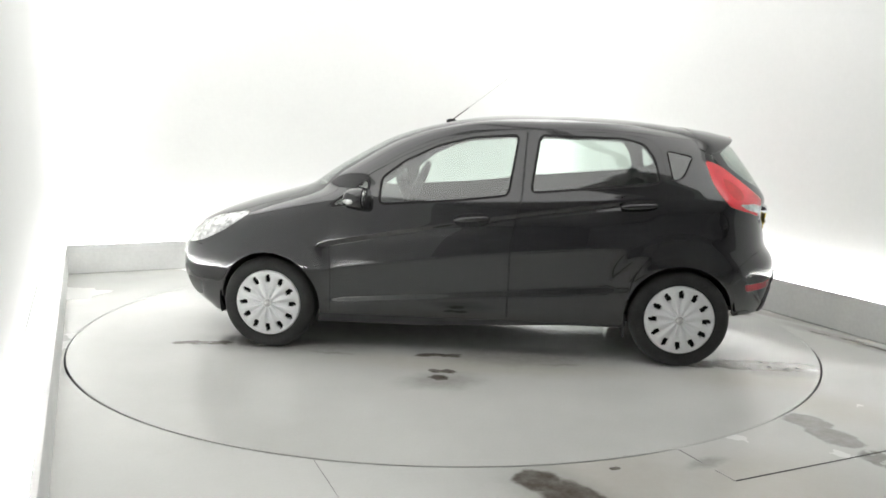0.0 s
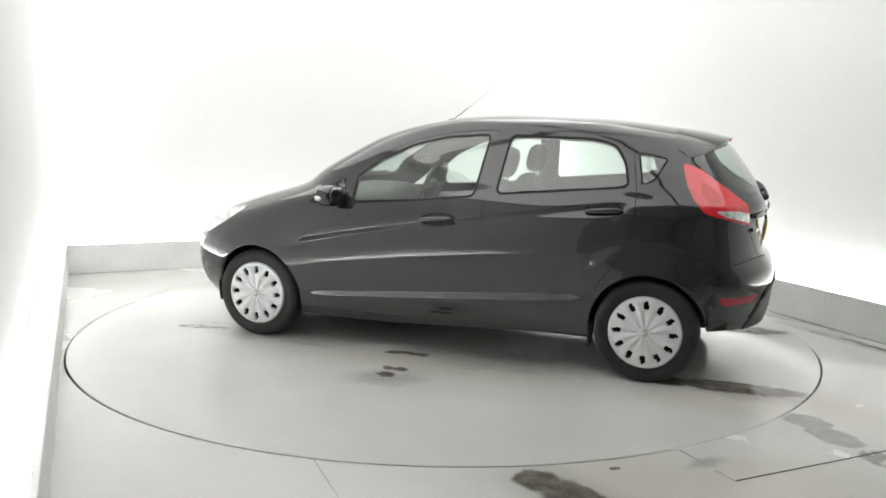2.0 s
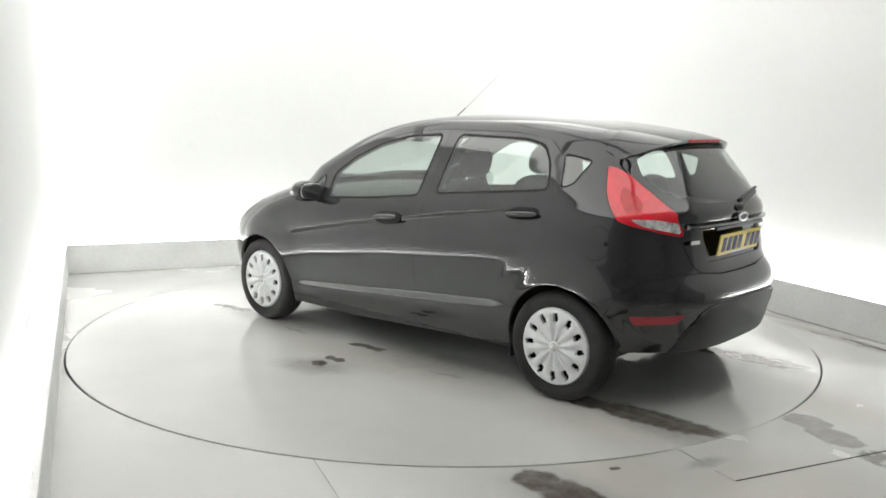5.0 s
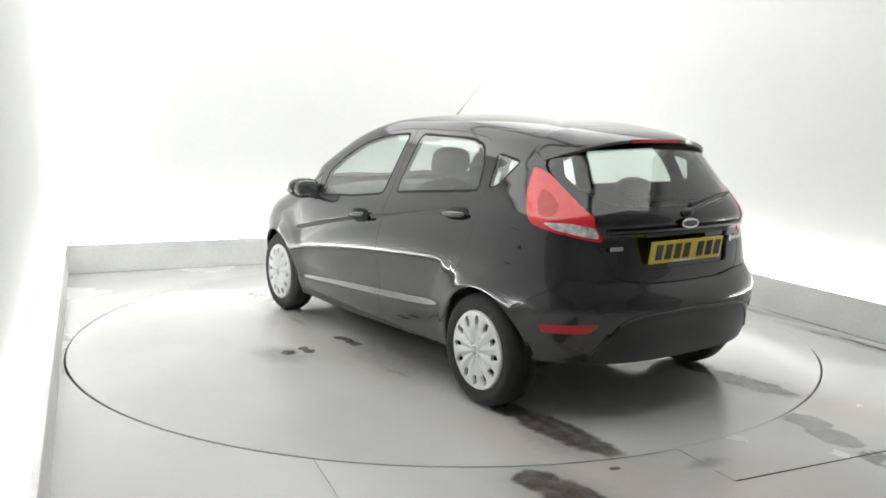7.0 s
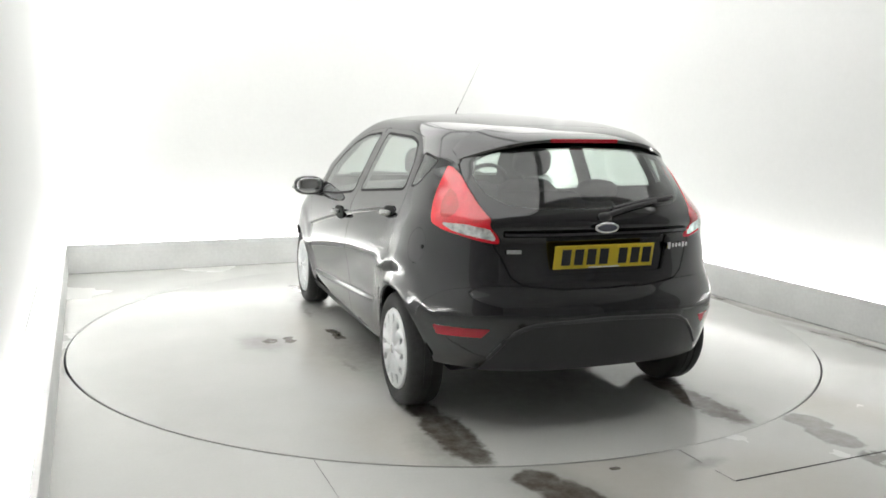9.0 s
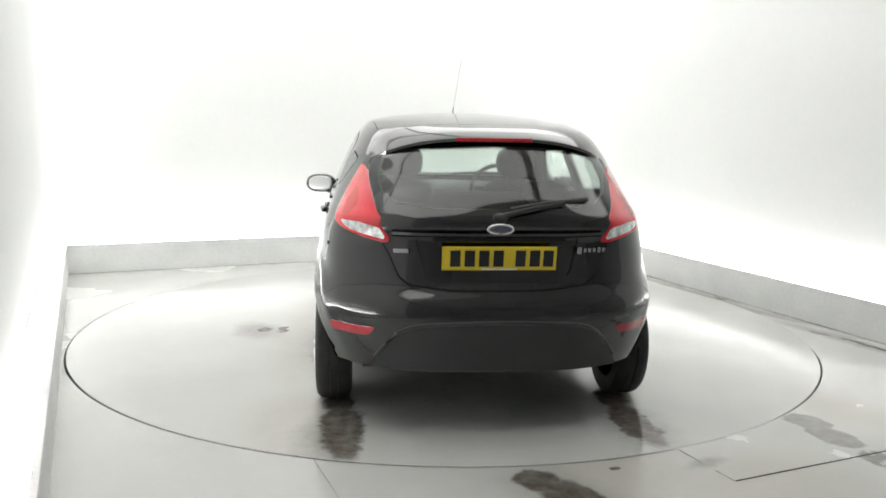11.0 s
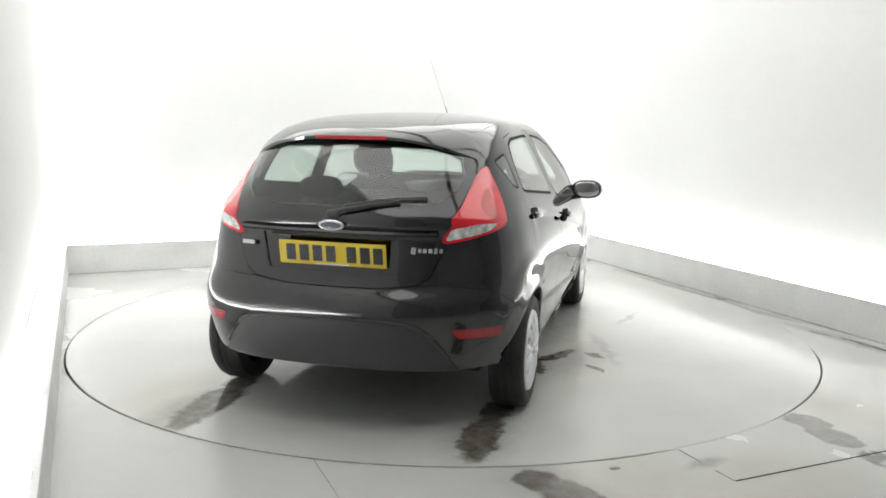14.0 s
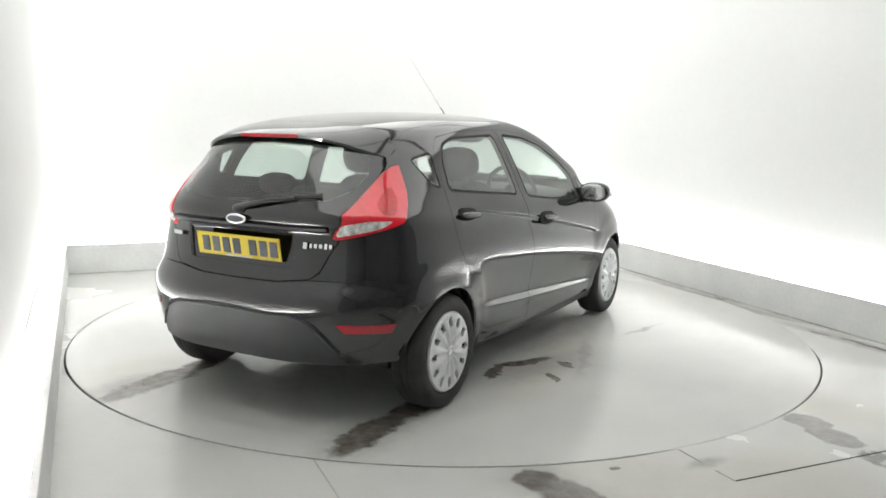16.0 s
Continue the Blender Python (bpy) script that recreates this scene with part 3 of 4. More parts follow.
FRONT_WINDOW = [(.545, .926), (.538, 1.070), (.40, 1.175), (.20, 1.268), (.0, 1.316), (-.265, 1.336), (-.215, .995), (.11, .957)]
SAIL_WINDOW = [(.845, .905), (.635, 1.055), (.612, .922)]
REAR_WINDOW = [(-.362, 1.015), (-.405, 1.336), (-.89, 1.325), (-1.01, 1.295), (-1.068, 1.21), (-1.098, 1.082)]
QUARTER_WINDOW = [(-1.150, 1.258), (-1.292, 1.230), (-1.236, 1.120), (-1.182, 1.098)]
TAIL_LAMP = [(-1.378, 1.207), (-1.415, 1.09), (-1.45, 1.03), (-1.515, .953), (-1.585, .930), (-1.65, .912), (-1.742, .874), (-1.742, .91), (-1.726, .99), (-1.605, 1.082), (-1.478, 1.173), (-1.41, 1.205)]
REVERSE_LENS = [(-1.565, .962), (-1.62, .932), (-1.69, .910), (-1.737, .891), (-1.734, .945), (-1.67, .962)]
TAILGATE = [(-.1, .676), (.23, .68), (.40, .698), (.445, .73), (.49, .83), (.512, .864), (.516, .91), (.535, .99), (.574, 1.08), (.580, 1.17), (.572, 1.22), (.53, 1.285), (.46, 1.325), (-.1, 1.345)]
PLATE_RECESS = rounded([(-.4, .738), (.33, .738), (.375, .890), (.365, .902), (-.4, .902)], .015)
BACK_GLASS = [(-.1, 1.032), (.3, 1.034), (.45, 1.052), (.525, 1.10), (.545, 1.17), (.515, 1.25), (.42, 1.302), (-.1, 1.325)]
REAR_BUMPER = [(-1.50, .10), (-1.50, .47), (-1.57, .60), (-1.66, .665), (-1.76, .69), (-2.1, .69), (-2.1, .10)]
BUMPER_INSERT = [(-.1, .540), (.37, .522), (.45, .480), (.54, .370), (.60, .27), (.60, .1), (-.1, .1)]
REFLECTOR = [(.555, .502), (.765, .497), (.745, .456), (.585, .462)]
FRONT_BUMPER = [(1.50, .10), (1.50, .44), (1.57, .56), (1.72, .62), (2.2, .62), (2.2, .10)]
HEADLAMP = [(1.93, .635), (1.80, .735), (1.62, .800), (1.40, .842), (1.40, .825), (1.53, .735), (1.70, .655), (1.86, .615)]
FOG_POCKET = [(1.88, .40), (1.72, .385), (1.74, .28), (1.87, .27)]
BONNET = [(1.86, -.1), (1.84, .35), (1.74, .52), (1.5, .63), (1.12, .68), (1.075, .60), (1.10, -.1)]
WINDSCREEN = [(-.1, 1.012), (.66, 1.012), (.622, 1.1), (.577, 1.2), (.532, 1.3), (.488, 1.368), (-.1, 1.392)]


def arch_field(cx):
    return lambda pv: np.hypot(pv[:, 0] - cx, pv[:, 2] - HUB_Z) - ARCH_R


def mirrored(bm):
    for v in bm.verts:
        v.co.y = -v.co.y
    bmesh.ops.reverse_faces(bm, faces=bm.faces)
    return bm


def build_wheel(car, x, side):
    wheel = new("wheel")
    wheel.parent = car
    wheel.matrix_basis = pose(x, side * 0.748, HUB_Z, 0, 0, 0 if side > 0 else 180)
    tread = [(0.196, .075), (0.215, .086), (0.245, .090), (0.268, .084), (0.281, .070), (TYRE_R, .050), (TYRE_R, .022), (TYRE_R - .006, .019), (TYRE_R, .016), (TYRE_R, -.016), (TYRE_R - .006, -.019), (TYRE_R, -.022), (TYRE_R, -.050), (0.275, -.078), (0.24, -.088), (0.196, -.07)]
    part("tyre", revolve(tread, 64), "tyre", wheel, "black rubber tyre, damp", smooth=True)
    part("rim", revolve([(0.198, .072), (0.194, .055), (0.17, .045), (0.10, .03), (0.001, .03)], 48), "lining", wheel, "dark steel rim behind the cover", smooth=True)
    # cover with twelve slots, narrower outwards, ridged between them
    bm = bmesh.new()
    slots, per = 12, 10
    radii = [0.001, 0.026, 0.030, 0.055, 0.085, 0.105, 0.120, 0.130, 0.146, 0.160, 0.172, 0.180, 0.196, 0.203]
    lift = [0.098, 0.098, 0.094, 0.096, 0.098, 0.098, 0.097, 0.096, 0.094, 0.093, 0.092, 0.093, 0.090, 0.080]
    n = slots * per
    rings = []
    for r, h in zip(radii, lift):
        ring = []
        for i in range(n):
            a = 2 * math.pi * (i + 0.5) / n
            ph = (i % per) / per
            ridge = 0.006 * math.cos(2 * math.pi * (ph + 0.5 / per)) if 0.05 < r < 0.17 else 0.0
            ring.append(bm.verts.new((r * math.cos(a), h - ridge, r * math.sin(a))))
        rings.append(ring)
    for k in range(len(radii) - 1):
        for i in range(n):
            slot = (i % per) in ((8, 9, 0, 1) if k in (7, 8) else (8, 9, 0) if k == 9 else (9, 0) if k in (9, 10) else ())
            if slot:
                continue
            j = (i + 1) % n
            bm.faces.new((rings[k][i], rings[k][j], rings[k + 1][j], rings[k + 1][i]))
    bmesh.ops.remove_doubles(bm, verts=bm.verts, dist=1e-4)
    bmesh.ops.recalc_face_normals(bm, faces=bm.faces)
    edge = [e for e in bm.edges if e.is_boundary]
    ext = bmesh.ops.extrude_edge_only(bm, edges=edge)["geom"]
    for v in ext:
        if isinstance(v, bmesh.types.BMVert):
            v.co.y -= 0.018
    cover = part("wheel_cover", bm, "silver", wheel, "silver plastic wheel cover with dark slots", smooth=True)
    part("centre_cap", revolve([(0.001, .101), (0.018, .101), (0.024, .0985), (0.026, .094)], 24), "clear", cover, smooth=True)


def build_mirror(car, side):
    mirror = new("door_mirror")
    mirror.parent = car
    # housing, glass on the rear face, foot on the door
    bm = blob((0.085, 0.105, 0.066), (0.66, 0.895, 0.957), 2.5, m=pose(0, 0, 0, 0, 0, -12))
    for v in bm.verts:
        v.co.x = max(v.co.x, 0.615 + (v.co.y - 0.895) * 0.12)
    foot = tube([(0.665, 0.78, 0.905), (0.665, 0.84, 0.915), (0.66, 0.88, 0.935)], 0.030, 10)
    glass_bm = blob((0.004, 0.086, 0.052), (0.610, 0.898, 0.959), 2.6, m=pose(0, 0, 0, 0, 0, -7))
    lens = blob((0.040, 0.020, 0.017), (0.706, 0.975, 0.945), 2.5, 8, 12, m=pose(0, 0, 0, 0, 0, -42))
    for nm, b, mat, lab in (("housing", bm, "paint", "glossy black housing"), ("foot", foot, "plastic", ""), ("mirror_glass", glass_bm, "mirror", "mirror glass"), ("indicator", lens, "clear", "clear indicator lens")):
        part(nm, b if side > 0 else mirrored(b), mat, mirror, lab, smooth=True)


def door_handle(parent, x, z, side, tilt):
    y = float(flank(x, z))
    bm = blob((0.105, 0.016, 0.017), (0, 0.024, 0.004), 2.8, 10, 20)
    cup = blob((0.112, 0.008, 0.043), (0.0, 0.0, -0.004), 2.2, 8, 24)
    for b, nm, mat in ((cup, "handle_cup", "lining"), (bm, "door_handle", "paint")):
        bmesh.ops.transform(b, matrix=pose(x, y, z, -6, tilt, 0), verts=b.verts)
        part(nm, b if side > 0 else mirrored(b), mat, parent, smooth=True)


def build_seat(car, x, y, rear=False):
    seat = new("rear_seat" if rear else "front_seat")
    seat.parent = car
    w = 0.60 if rear else 0.25
    lean = pose(0, 0, 0, 0, -14, 0)
    part("cushion", blob((0.26, w, 0.10), (x + 0.16, y, 0.44), 3.5), "seat", seat, smooth=True)
    part("backrest", blob((0.085, w, 0.32 if rear else 0.33), (x - 0.16, y, 0.74), 3.2, m=lean), "seat", seat, smooth=True)
    for hy in ((-0.36, 0.36) if rear else (0,)):
        hz = 1.055 if rear else 1.17
        hx = x - 0.26 - (0.0 if rear else 0.02)
        part("headrest", blob((0.055, 0.13 if not rear else 0.12, 0.06 if rear else 0.095), (hx, y + hy, hz), 2.8, m=lean), "seat", seat, smooth=True)
        for s in (-1, 1):
            part("headrest_post", tube([(hx, y + hy + s * 0.05, hz - 0.05), (hx + 0.03, y + hy + s * 0.05, hz - 0.18)], 0.006, 6), "chrome", seat, smooth=True)


def build_car():
    car = tagged(new("car"), "black five-door hatchback with silver wheel covers, parked on the turntable", "car")
    sh = Shell()
    for cx in (WHEELS_X, -WHEELS_X):
        sh.cut(arch_field(cx), SIDE)
        pv = np.array(sh.v)
        cen = np.array([pv[list(f)].mean(0) for f in sh.f])
        inside = arch_field(cx)(cen) < 0
        sh.tag = ["hole" if i and c[1] > 0.35 else t for i, c, t in zip(inside, cen, sh.tag)]
    # lower edge of the rear bumper
    sh.cut(lambda pv: pv[:, 2] - 0.305, lambda p: p[0] < -1.44)
    sh.tag = ["hole" if not t and np.mean([sh.v[i][2] for i in f]) < 0.305 and sh.v[f[0]][0] < -1.44 else t for f, t in zip(sh.f, sh.tag)]
    # lower edge of the flanks, rising towards the tail
    keel = lambda pv: pv[:, 2] - (0.187 - 0.048 * pv[:, 0])
    sh.cut(keel, lambda p: p[0] < 1.0)
    pv = np.array(sh.v)
    cen = np.array([pv[list(f)].mean(0) for f in sh.f])
    sh.tag = ["hole" if k < 0 and c[0] < 1.0 else t for k, c, t in zip(keel(cen), cen, sh.tag)]
    R = sh.region
    R("fuel_flap", [(-1.432 + 0.070 * math.cos(a), 0.838 + 0.082 * math.sin(a)) for a in np.linspace(0, 2 * math.pi, 33)[:-1]], "side", SIDE, 0.003, "fuel_gap")
    R("reverse_lens", rounded(REVERSE_LENS, .012), "side", SIDE, 0.0)
    R("brake_lens", rounded([(-1.475, 1.115), (-1.535, 1.085), (-1.60, 1.03), (-1.60, .985), (-1.545, .985), (-1.49, 1.05)], .02), "side", SIDE, 0.0)
    R("tail_lamp", rounded(TAIL_LAMP, .012), "side", lambda p: p[1] > 0.45, 0.003)
    R("sail_window", rounded(SAIL_WINDOW, .015), "side", SIDE, 0.012, "seal_front")
    R("front_window", rounded(FRONT_WINDOW, .03), "side", SIDE, 0.014, "seal_front")
    R("rear_window", rounded(REAR_WINDOW, .03), "side", SIDE, 0.014, "seal_rear")
    R("quarter_window", rounded(QUARTER_WINDOW, .015), "side", SIDE, 0.010, "seal_quarter")
    R("front_door", rounded(FRONT_DOOR, .02), "side", SIDE, 0.0035)
    R("rear_door", rounded(REAR_DOOR, .02), "side", SIDE, 0.0035)
    R("reflector", rounded(REFLECTOR, .01), "rear", REAR, 0.002)
    R("back_glass", BACK_GLASS, "rear", REAR, 0.0)
    R("plate_recess", PLATE_RECESS, "rear", REAR, 0.0)
    R("tailgate", TAILGATE, "rear", lambda p: p[0] < -1.40, 0.008)
    R("insert", BUMPER_INSERT, "rear", lambda p: p[0] < -1.5, 0.004)
    R("rear_bumper", REAR_BUMPER, "side", lambda p: p[0] < -1.3, 0.004)
    R("headlamp", rounded(HEADLAMP, .02), "side", lambda p: p[0] > 1.2 and p[1] > 0.2, 0.003)
    R("fog_pocket", rounded(FOG_POCKET, .03), "side", lambda p: p[0] > 1.2, 0.0)
    R("grille", [(-.1, .24), (.5, .24), (.42, .42), (-.1, .42)], "rear", lambda p: p[0] > 1.5, 0.0)
    R("bonnet", rounded(BONNET, .03), "top", lambda p: p[0] > 0.9 and p[2] > 0.68 and p[2] < 1.03, 0.005)
    R("windscreen", rounded(WINDSCREEN, .03), "rear", NOSE_END, 0.0)
    R("front_bumper", FRONT_BUMPER, "side", lambda p: p[0] > 1.2, 0.004)
    R("roof", [(.5, -.1), (.32, .50), (0, .545), (-.8, .545), (-1.22, .527), (-1.26, .50), (-1.27, -.1)], "top", lambda p: p[2] > 1.30, 0.004)
    R("sill", [(.95, .0), (.95, .226), (-.97, .226), (-.97, .0)], "side", SIDE, 0.003)
    pv = np.array(sh.v)
    for i, f in enumerate(sh.f):
        if not sh.tag[i]:
            x = pv[list(f), 0].mean()
            z = pv[list(f), 2].mean()
            sh.tag[i] = "front_wing" if x > 0.83 and z < 0.99 else "quarter_panel" if x < -0.9 and z < 1.30 else "pillar_frame"
    P = lambda *a, **k: panel(sh, *a, **k)
    P("roof", "roof", "paint", car)
    P("bonnet", "bonnet", "paint", car)
    P("windscreen", "windscreen", "glass", car, depth=0.004, label="tinted windscreen")
    P("front_bumper", "front_bumper", "paint", car)
    P("grille", "grille", "plastic", car, depth=0)
    P("pillar_frame", "body_frame", "paint", car)
    gate = P("tailgate", "tailgate", "paint", car)
    P("plate_recess", "plate_recess", "paint", gate, proud=-0.014, depth=-0.013)
    P("back_glass", "rear_window", "rear_glass", gate, depth=0.004, label="tinted rear window")
    bumper = P("rear_bumper", "rear_bumper", "paint", car)
    P("insert", "bumper_insert", "plastic", bumper, proud=0.006, depth=0.02, label="matt black plastic lower insert")
    bead = [(y, z) for y, z in ((-.553, .362), (-.50, .435), (-.455, .485), (-.41, .510), (-.36, .524), (-.18, .535), (0, .5405))]
    bead = bead + [(-y, z) for y, z in bead[-2::-1]]
    part("insert_edge", tube([(tail_x(y, z) - 0.004, y, z) for y, z in bead], 0.010, 8), "plastic", bumper, "raised edge of the lower insert", smooth=True)
    for s in (1, -1):
        P("reflector", "reflector", "dark_red", bumper, side=s, proud=0.003, label="red rear reflector")
        door = P("front_door", "front_door", "paint", car, side=s)
        P("front_window", "window", "glass", door, side=s, depth=0.004)
        P("sail_window", "quarter_light", "glass", door, side=s, depth=0.004)
        P("seal_front", "window_seal", "rubber", door, side=s, depth=0.01)
        door_handle(door, -0.010, 0.846, s, 5)
        door = P("rear_door", "rear_door", "paint", car, side=s)
        P("rear_window", "window", "glass", door, side=s, depth=0.004)
        P("seal_rear", "window_seal", "rubber", door, side=s, depth=0.01)
        door_handle(door, -0.985, 0.944, s, 4)
        P("front_wing", "front_wing", "paint", car, side=s)
        q = P("quarter_panel" if s > 0 else ("quarter_panel", "fuel_flap", "fuel_gap"), "quarter_panel", "paint", car, side=s)
        if s > 0:
            flap = P("fuel_flap", "fuel_flap", "paint", q, side=s)
            part("flap_lock", blob((0.011, 0.004, 0.011), (-1.478, float(flank(-1.478, 0.838)) + 0.001, 0.838), 2.0, 8, 12), "rubber", flap, "small dark round lock", smooth=True)
        P("quarter_window", "quarter_window", "glass", q, side=s, depth=0.004)
        P("seal_quarter", "window_seal", "rubber", q, side=s, depth=0.01)
        P("sill", "sill", "plastic", car, side=s)
        lamp = P("tail_lamp", "tail_lamp", "red", car, side=s, proud=0.004, depth=0.02, label="red rear lamp cluster")
        P("brake_lens", "brake_lens", "deep_red", lamp, side=s, proud=0.003, depth=0.006, label="deeper red brake lens")
        P("reverse_lens", "reversing_lens", "clear", lamp, side=s, proud=0.005, label="clear reversing lens")
        P("headlamp", "headlamp", "clear", car, side=s, proud=0.003, label="clear headlamp")
        P("fog_pocket", "fog_lamp_pocket", "plastic", car, side=s, depth=0)
    # lining behind the panels, closed below the windows
    lining = {t for t in sh.tag if t not in ("hole", "back_glass", "front_window", "sail_window", "rear_window", "quarter_window", "windscreen", "roof")}
    panel(sh, lining, "inner_lining", "lining", car, depth=0, proud=-0.022)
    panel(sh, "roof", "headliner", "headliner", car, depth=0, proud=-0.035)
    # underbody and wheel housings
    part("underbody", box((3.0, 1.22, 0.05), (0.05, 0, 0.235), 0.01), "lining", car)
    for s in (1, -1):
        part("rocker", box((1.84, 0.16, 0.10), (-0.02, s * 0.70, 0.262), 0.01), "lining", car)
    part("rear_tray", box((0.34, 0.9, 0.03), (-1.60, 0, 0.285), 0.008, m=pose(0, 0, 0, 0, 12, 0)), "lining", car)
    for x in (WHEELS_X, -WHEELS_X):
        for s in (1, -1):
            prof = [(0.02, 0.52), (ARCH_R + 0.012, 0.52), (ARCH_R + 0.012, 0.775)]
            bm = revolve(prof, 48)
            bmesh.ops.translate(bm, vec=(x, 0, HUB_Z), verts=bm.verts)
            low = [f for f in bm.faces if f.calc_center_median().z < (0.21 if x > 0 else 0.31)]
            bmesh.ops.delete(bm, geom=low, context="FACES")
            part("wheel_housing", bm if s > 0 else mirrored(bm), "lining", car, smooth=True)
            build_wheel(car, x, s)
    for s in (1, -1):
        part("air_deflector", box((0.012, 0.13, 0.07), (-WHEELS_X + 0.318, s * 0.73, 0.195), 0.004), "rubber", car)
    for s in (1, -1):
        build_mirror(car, s)
    # spoiler over the rear window
    bm = bmesh.new()
    rows = []
    for k in np.linspace(-1, 1, 49):
        y = 0.575 * k
        e = abs(k) ** 3
        zt = 1.352 - 0.105 * e
        trail = tail_x(y, zt) - 0.010 - 0.075 * (1 - e)
        lead = -1.30 - 0.04 * e
        zl, zm = roof_z(lead, y) + 0.003, roof_z(0.5 * (lead + trail), y) + 0.006
        mid = 0.5 * (lead + trail)
        zm = max(zm, 0.5 * (zl + zt) + 0.006)
        pts = [(lead + 0.01, zl - 0.012), (lead, zl), (mid, zm), (trail + 0.012, zt + 0.001), (trail, zt - 0.006), (trail + 0.006, zt - 0.020), (trail + 0.06, zt - 0.038), (mid, zm - 0.07)]
        rows.append([bm.verts.new((px, y, pz)) for px, pz in pts])
    for a, b in zip(rows, rows[1:]):
        for i in range(len(a)):
            j = (i + 1) % len(a)
            bm.faces.new((a[i], a[j], b[j], b[i]))
    bm.faces.new(rows[0]), bm.faces.new(rows[-1])
    bmesh.ops.recalc_face_normals(bm, faces=bm.faces)
    spoiler = part("spoiler", bm, "paint", gate, "black roof spoiler", smooth=True)
    part("brake_light", box((0.012, 0.36, 0.018), (tail_x(0, 1.352) - 0.083, 0, 1.338), 0.004), "dark_red", car, "dark red high brake light")
    # number plate with unreadable bars, badges, handle strip
    tilt = pose(0, 0, 0, 0, -9, 0)
    plate = part("number_plate", box((0.008, 0.52, 0.111), (-1.828, 0, 0.818), 0.003, m=tilt), "yellow", car, "yellow rear number plate with black bars")
    for y in (0.20, 0.135, 0.07, 0.005, -0.095, -0.16, -0.222):
        part("plate_bar", box((0.003, 0.046, 0.076), (-1.8335, y, 0.818), 0.001, m=tilt), "ink", plate)
    part("plate_bar", box((0.003, 0.16, 0.006), (-1.8245, 0, 0.768), 0.001, m=tilt), "silver", plate)
    part("plate_holder", box((0.012, 0.60, 0.02), (-1.826, 0, 0.905), 0.004), "gloss_black", gate)
    strip = bmesh.new()
    rows = []
    for y in np.linspace(-0.48, 0.48, 41):
        z0 = 0.922
        k = np.linspace(2, 3, 200)
        ox, oy = outline(z0, k)
        x = float(np.interp(-abs(y), -oy, ox))
        rows.append([strip.verts.new((x + dx, y, z0 + dz)) for dx, dz in ((0.01, -0.012), (-0.016, -0.012), (-0.026, -0.004), (-0.024, 0.008), (0.0, 0.016), (0.02, 0.016))])
    for a, b in zip(rows, rows[1:]):
        for i in range(len(a) - 1):
            strip.faces.new((a[i], a[i + 1], b[i + 1], b[i]))
    strip.faces.new(rows[0]), strip.faces.new(rows[-1])
    bmesh.ops.recalc_face_normals(strip, faces=strip.faces)
    part("handle_strip", strip, "dark_chrome", gate, "shiny dark tailgate handle strip", smooth=True)
    badge = part("badge", blob((0.008, 0.062, 0.026), (-1.842, 0, 0.950), 2.0, 12, 32), "chrome", gate, "oval chrome badge", smooth=True)
    part("badge_face", blob((0.006, 0.052, 0.018), (-1.8455, 0, 0.950), 2.0, 10, 28), "badge_blue", badge, smooth=True)
    for y0, y1, h in ((0.475, 0.405, 0.010), ):
        part("model_badge", box((0.005, y0 - y1, h * 2), (-1.786, (y0 + y1) / 2, 0.846), 0.002, m=pose(0, 0, 0, 0, 0, -11)), "chrome", gate)
    for i, (y, w, h) in enumerate(((-0.375, 0.022, 0.032), (-0.402, 0.014, 0.020), (-0.424, 0.018, 0.020), (-0.448, 0.018, 0.020), (-0.472, 0.016, 0.026), (-0.494, 0.016, 0.020))):
        part("model_badge", box((0.005, w, h), (-1.797 + 0.28 * (-0.36 - y), y, 0.848), 0.002, m=pose(0, 0, 0, 8, 0, 14)), "chrome", gate)
    # rear wiper and its pivot
    arm = [tube([(-1.822, 0.01, 1.000), (-1.818, -0.06, 1.020), (-1.800, -0.18, 1.045), (-1.775, -0.30, 1.062)], 0.015, 8, 0.6), tube([(-1.800, -0.05, 1.036), (-1.776, -0.22, 1.064), (-1.728, -0.42, 1.076)], 0.010, 6), blob((0.022, 0.034, 0.022), (-1.818, 0.0, 0.998), 2.2, 10, 16)]
    part("rear_wiper", join(*arm), "plastic", gate, "black rear wiper", smooth=True)
    # aerial
    aerial = part("aerial", tube([(0.205, 0, 1.425), (0.15, 0, 1.466), (0.095, 0, 1.507)], 0.0042, 8, 0.7), "plastic", car, "short black foot of the swept-back roof aerial", smooth=True)
    # mast lightened: the bright wall's glare is put into its colour
    part("aerial_mast", tube([(0.095, 0, 1.507), (-0.10, 0, 1.655), (-0.29, 0, 1.80)], 0.0015, 6, 0.8), "edge", aerial, "thin mast, greyed for the glare that washes it out", smooth=True)
    part("aerial_base", blob((0.035, 0.018, 0.016), (0.21, 0, 1.418), 2.2, 8, 16), "rubber", aerial, smooth=True)
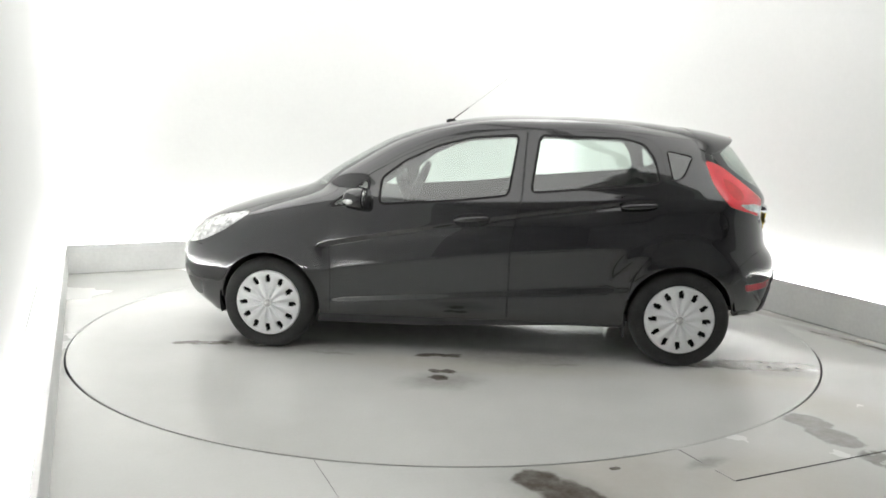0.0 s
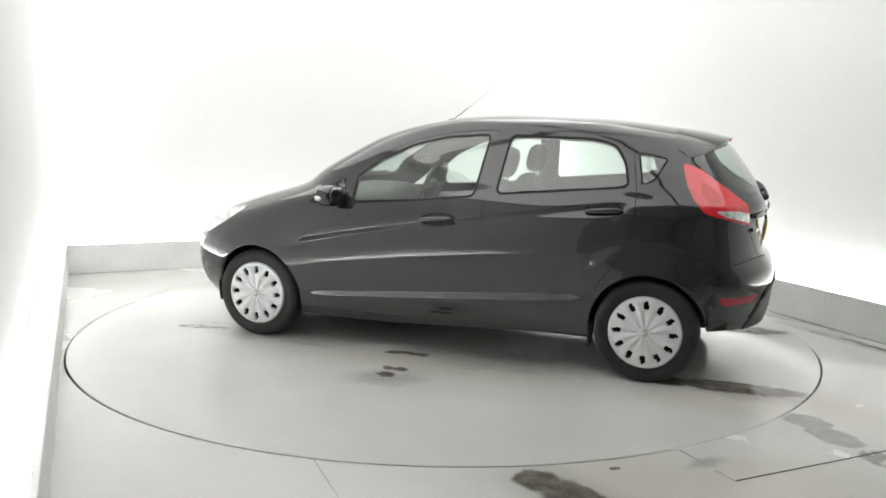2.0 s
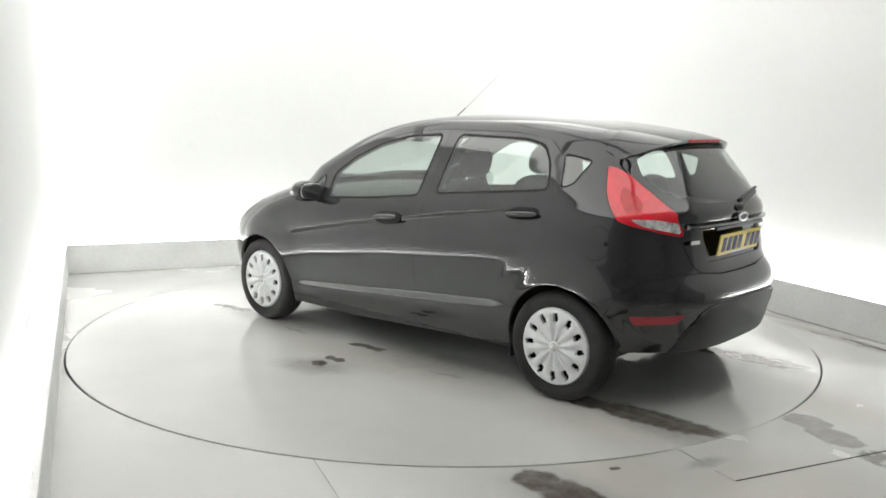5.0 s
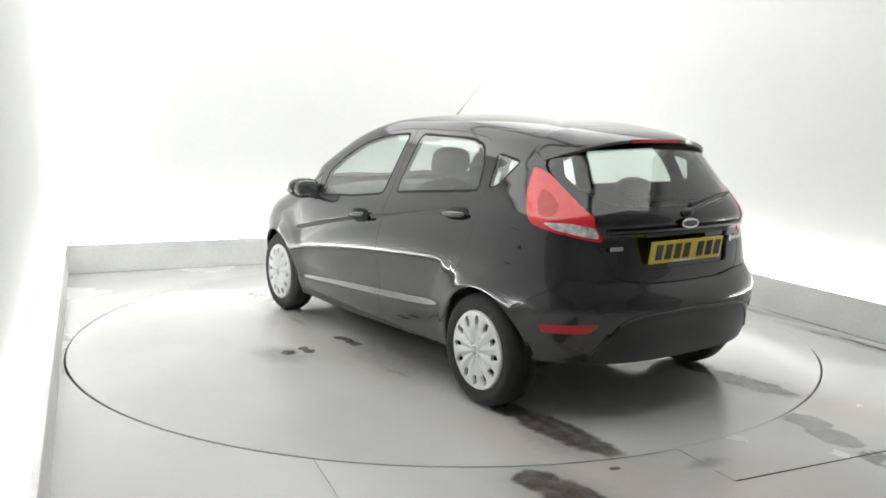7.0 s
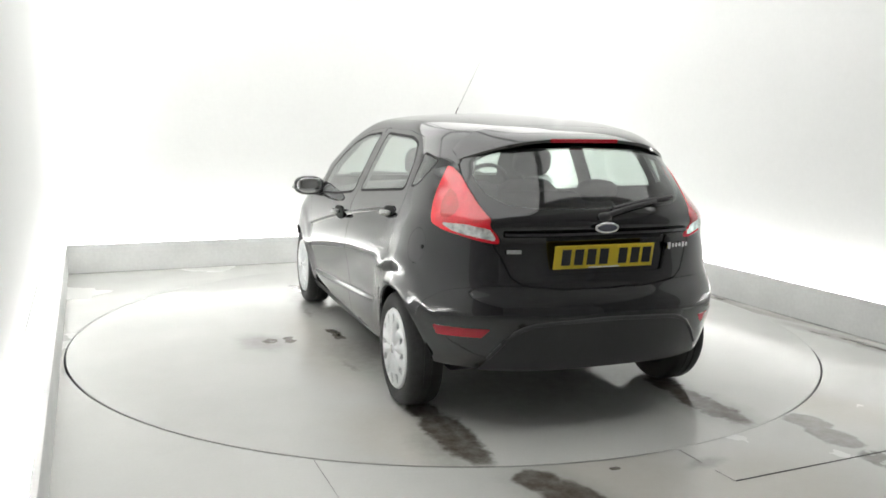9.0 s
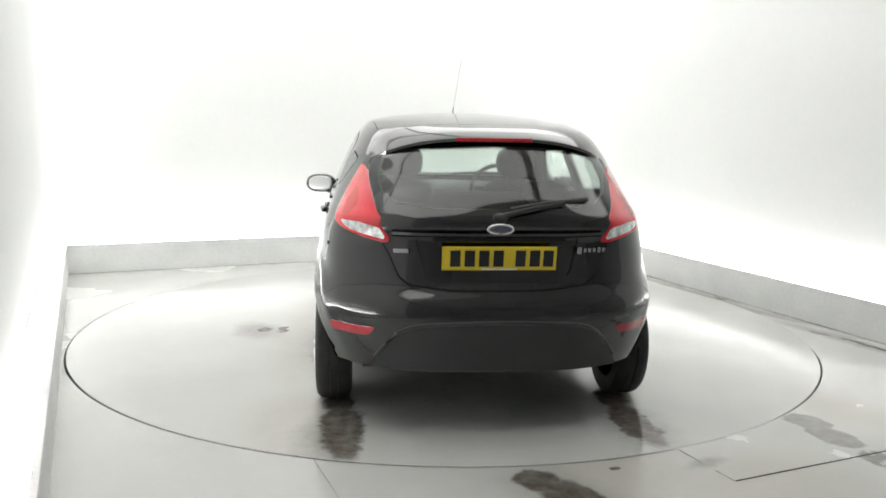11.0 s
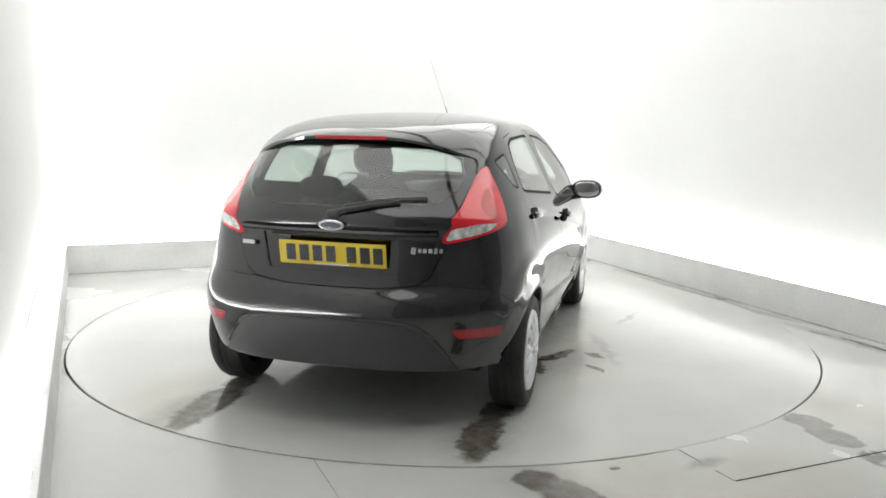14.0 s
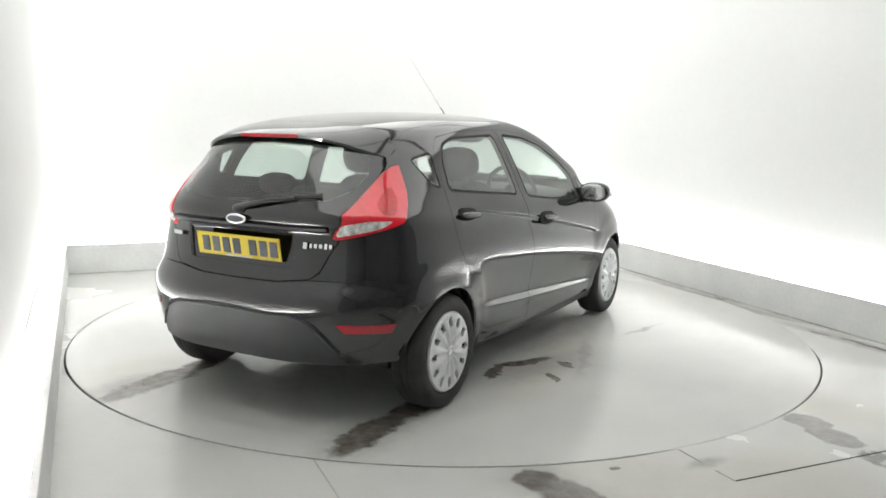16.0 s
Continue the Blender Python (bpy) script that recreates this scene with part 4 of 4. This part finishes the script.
    for s in (1, -1):
        part("wiper_blade", tube([(1.10, s * 0.1, 1.005), (1.03, s * 0.30, 1.02), (0.93, s * 0.52, 1.02)], 0.010, 6), "plastic", car, smooth=True)
    # interior: dashboard, wheel, seats, mirror
    part("dashboard", blob((0.28, 0.70, 0.15), (0.86, 0, 0.82), 3.0), "plastic", car, smooth=True)
    ring = bmesh.new()
    n, k = 40, 8
    verts = [[ring.verts.new(((0.0 + 0.016 * math.sin(2 * math.pi * j / k)), (0.175 + 0.016 * math.cos(2 * math.pi * j / k)) * math.cos(2 * math.pi * i / n), (0.175 + 0.016 * math.cos(2 * math.pi * j / k)) * math.sin(2 * math.pi * i / n))) for j in range(k)] for i in range(n)]
    for i in range(n):
        for j in range(k):
            ring.faces.new((verts[i][j], verts[(i + 1) % n][j], verts[(i + 1) % n][(j + 1) % k], verts[i][(j + 1) % k]))
    hub = join(ring, blob((0.03, 0.06, 0.05), (0.01, 0, -0.01)), box((0.015, 0.32, 0.03), (0, 0, -0.005), 0.005), box((0.015, 0.03, 0.16), (0, 0, -0.09), 0.005))
    bmesh.ops.transform(hub, matrix=pose(0.48, -0.36, 0.95, 0, -24, 0), verts=hub.verts)
    part("steering_wheel", hub, "plastic", car, smooth=True)
    part("interior_mirror", blob((0.015, 0.115, 0.032), (0.50, 0, 1.30), 2.8, 10, 20), "plastic", car, smooth=True)
    for y in (0.36, -0.36):
        build_seat(car, -0.02, y)
    build_seat(car, -0.86, 0, True)
    part("parcel_shelf", box((0.42, 1.16, 0.03), (-1.42, 0, 0.96), 0.01), "seat", car)
    return car


build_booth()
build_floor_marks()
turntable = build_turntable()
car = build_car()


def motions():
    """The turntable turns clockwise at a steady rate, and the car on it."""
    rows = [(0.5 * i, 173.6 - 112.74 / 16 * 0.5 * i) for i in range(33)]
    walk(turntable, [(t, pose(0, 0, 0, 0, 0, a)) for t, a in rows])
    walk(car, [(t, pose(0, 0, 0, 0, 0, a) @ pose(-0.238, -0.027, 0.001)) for t, a in rows])


motions()
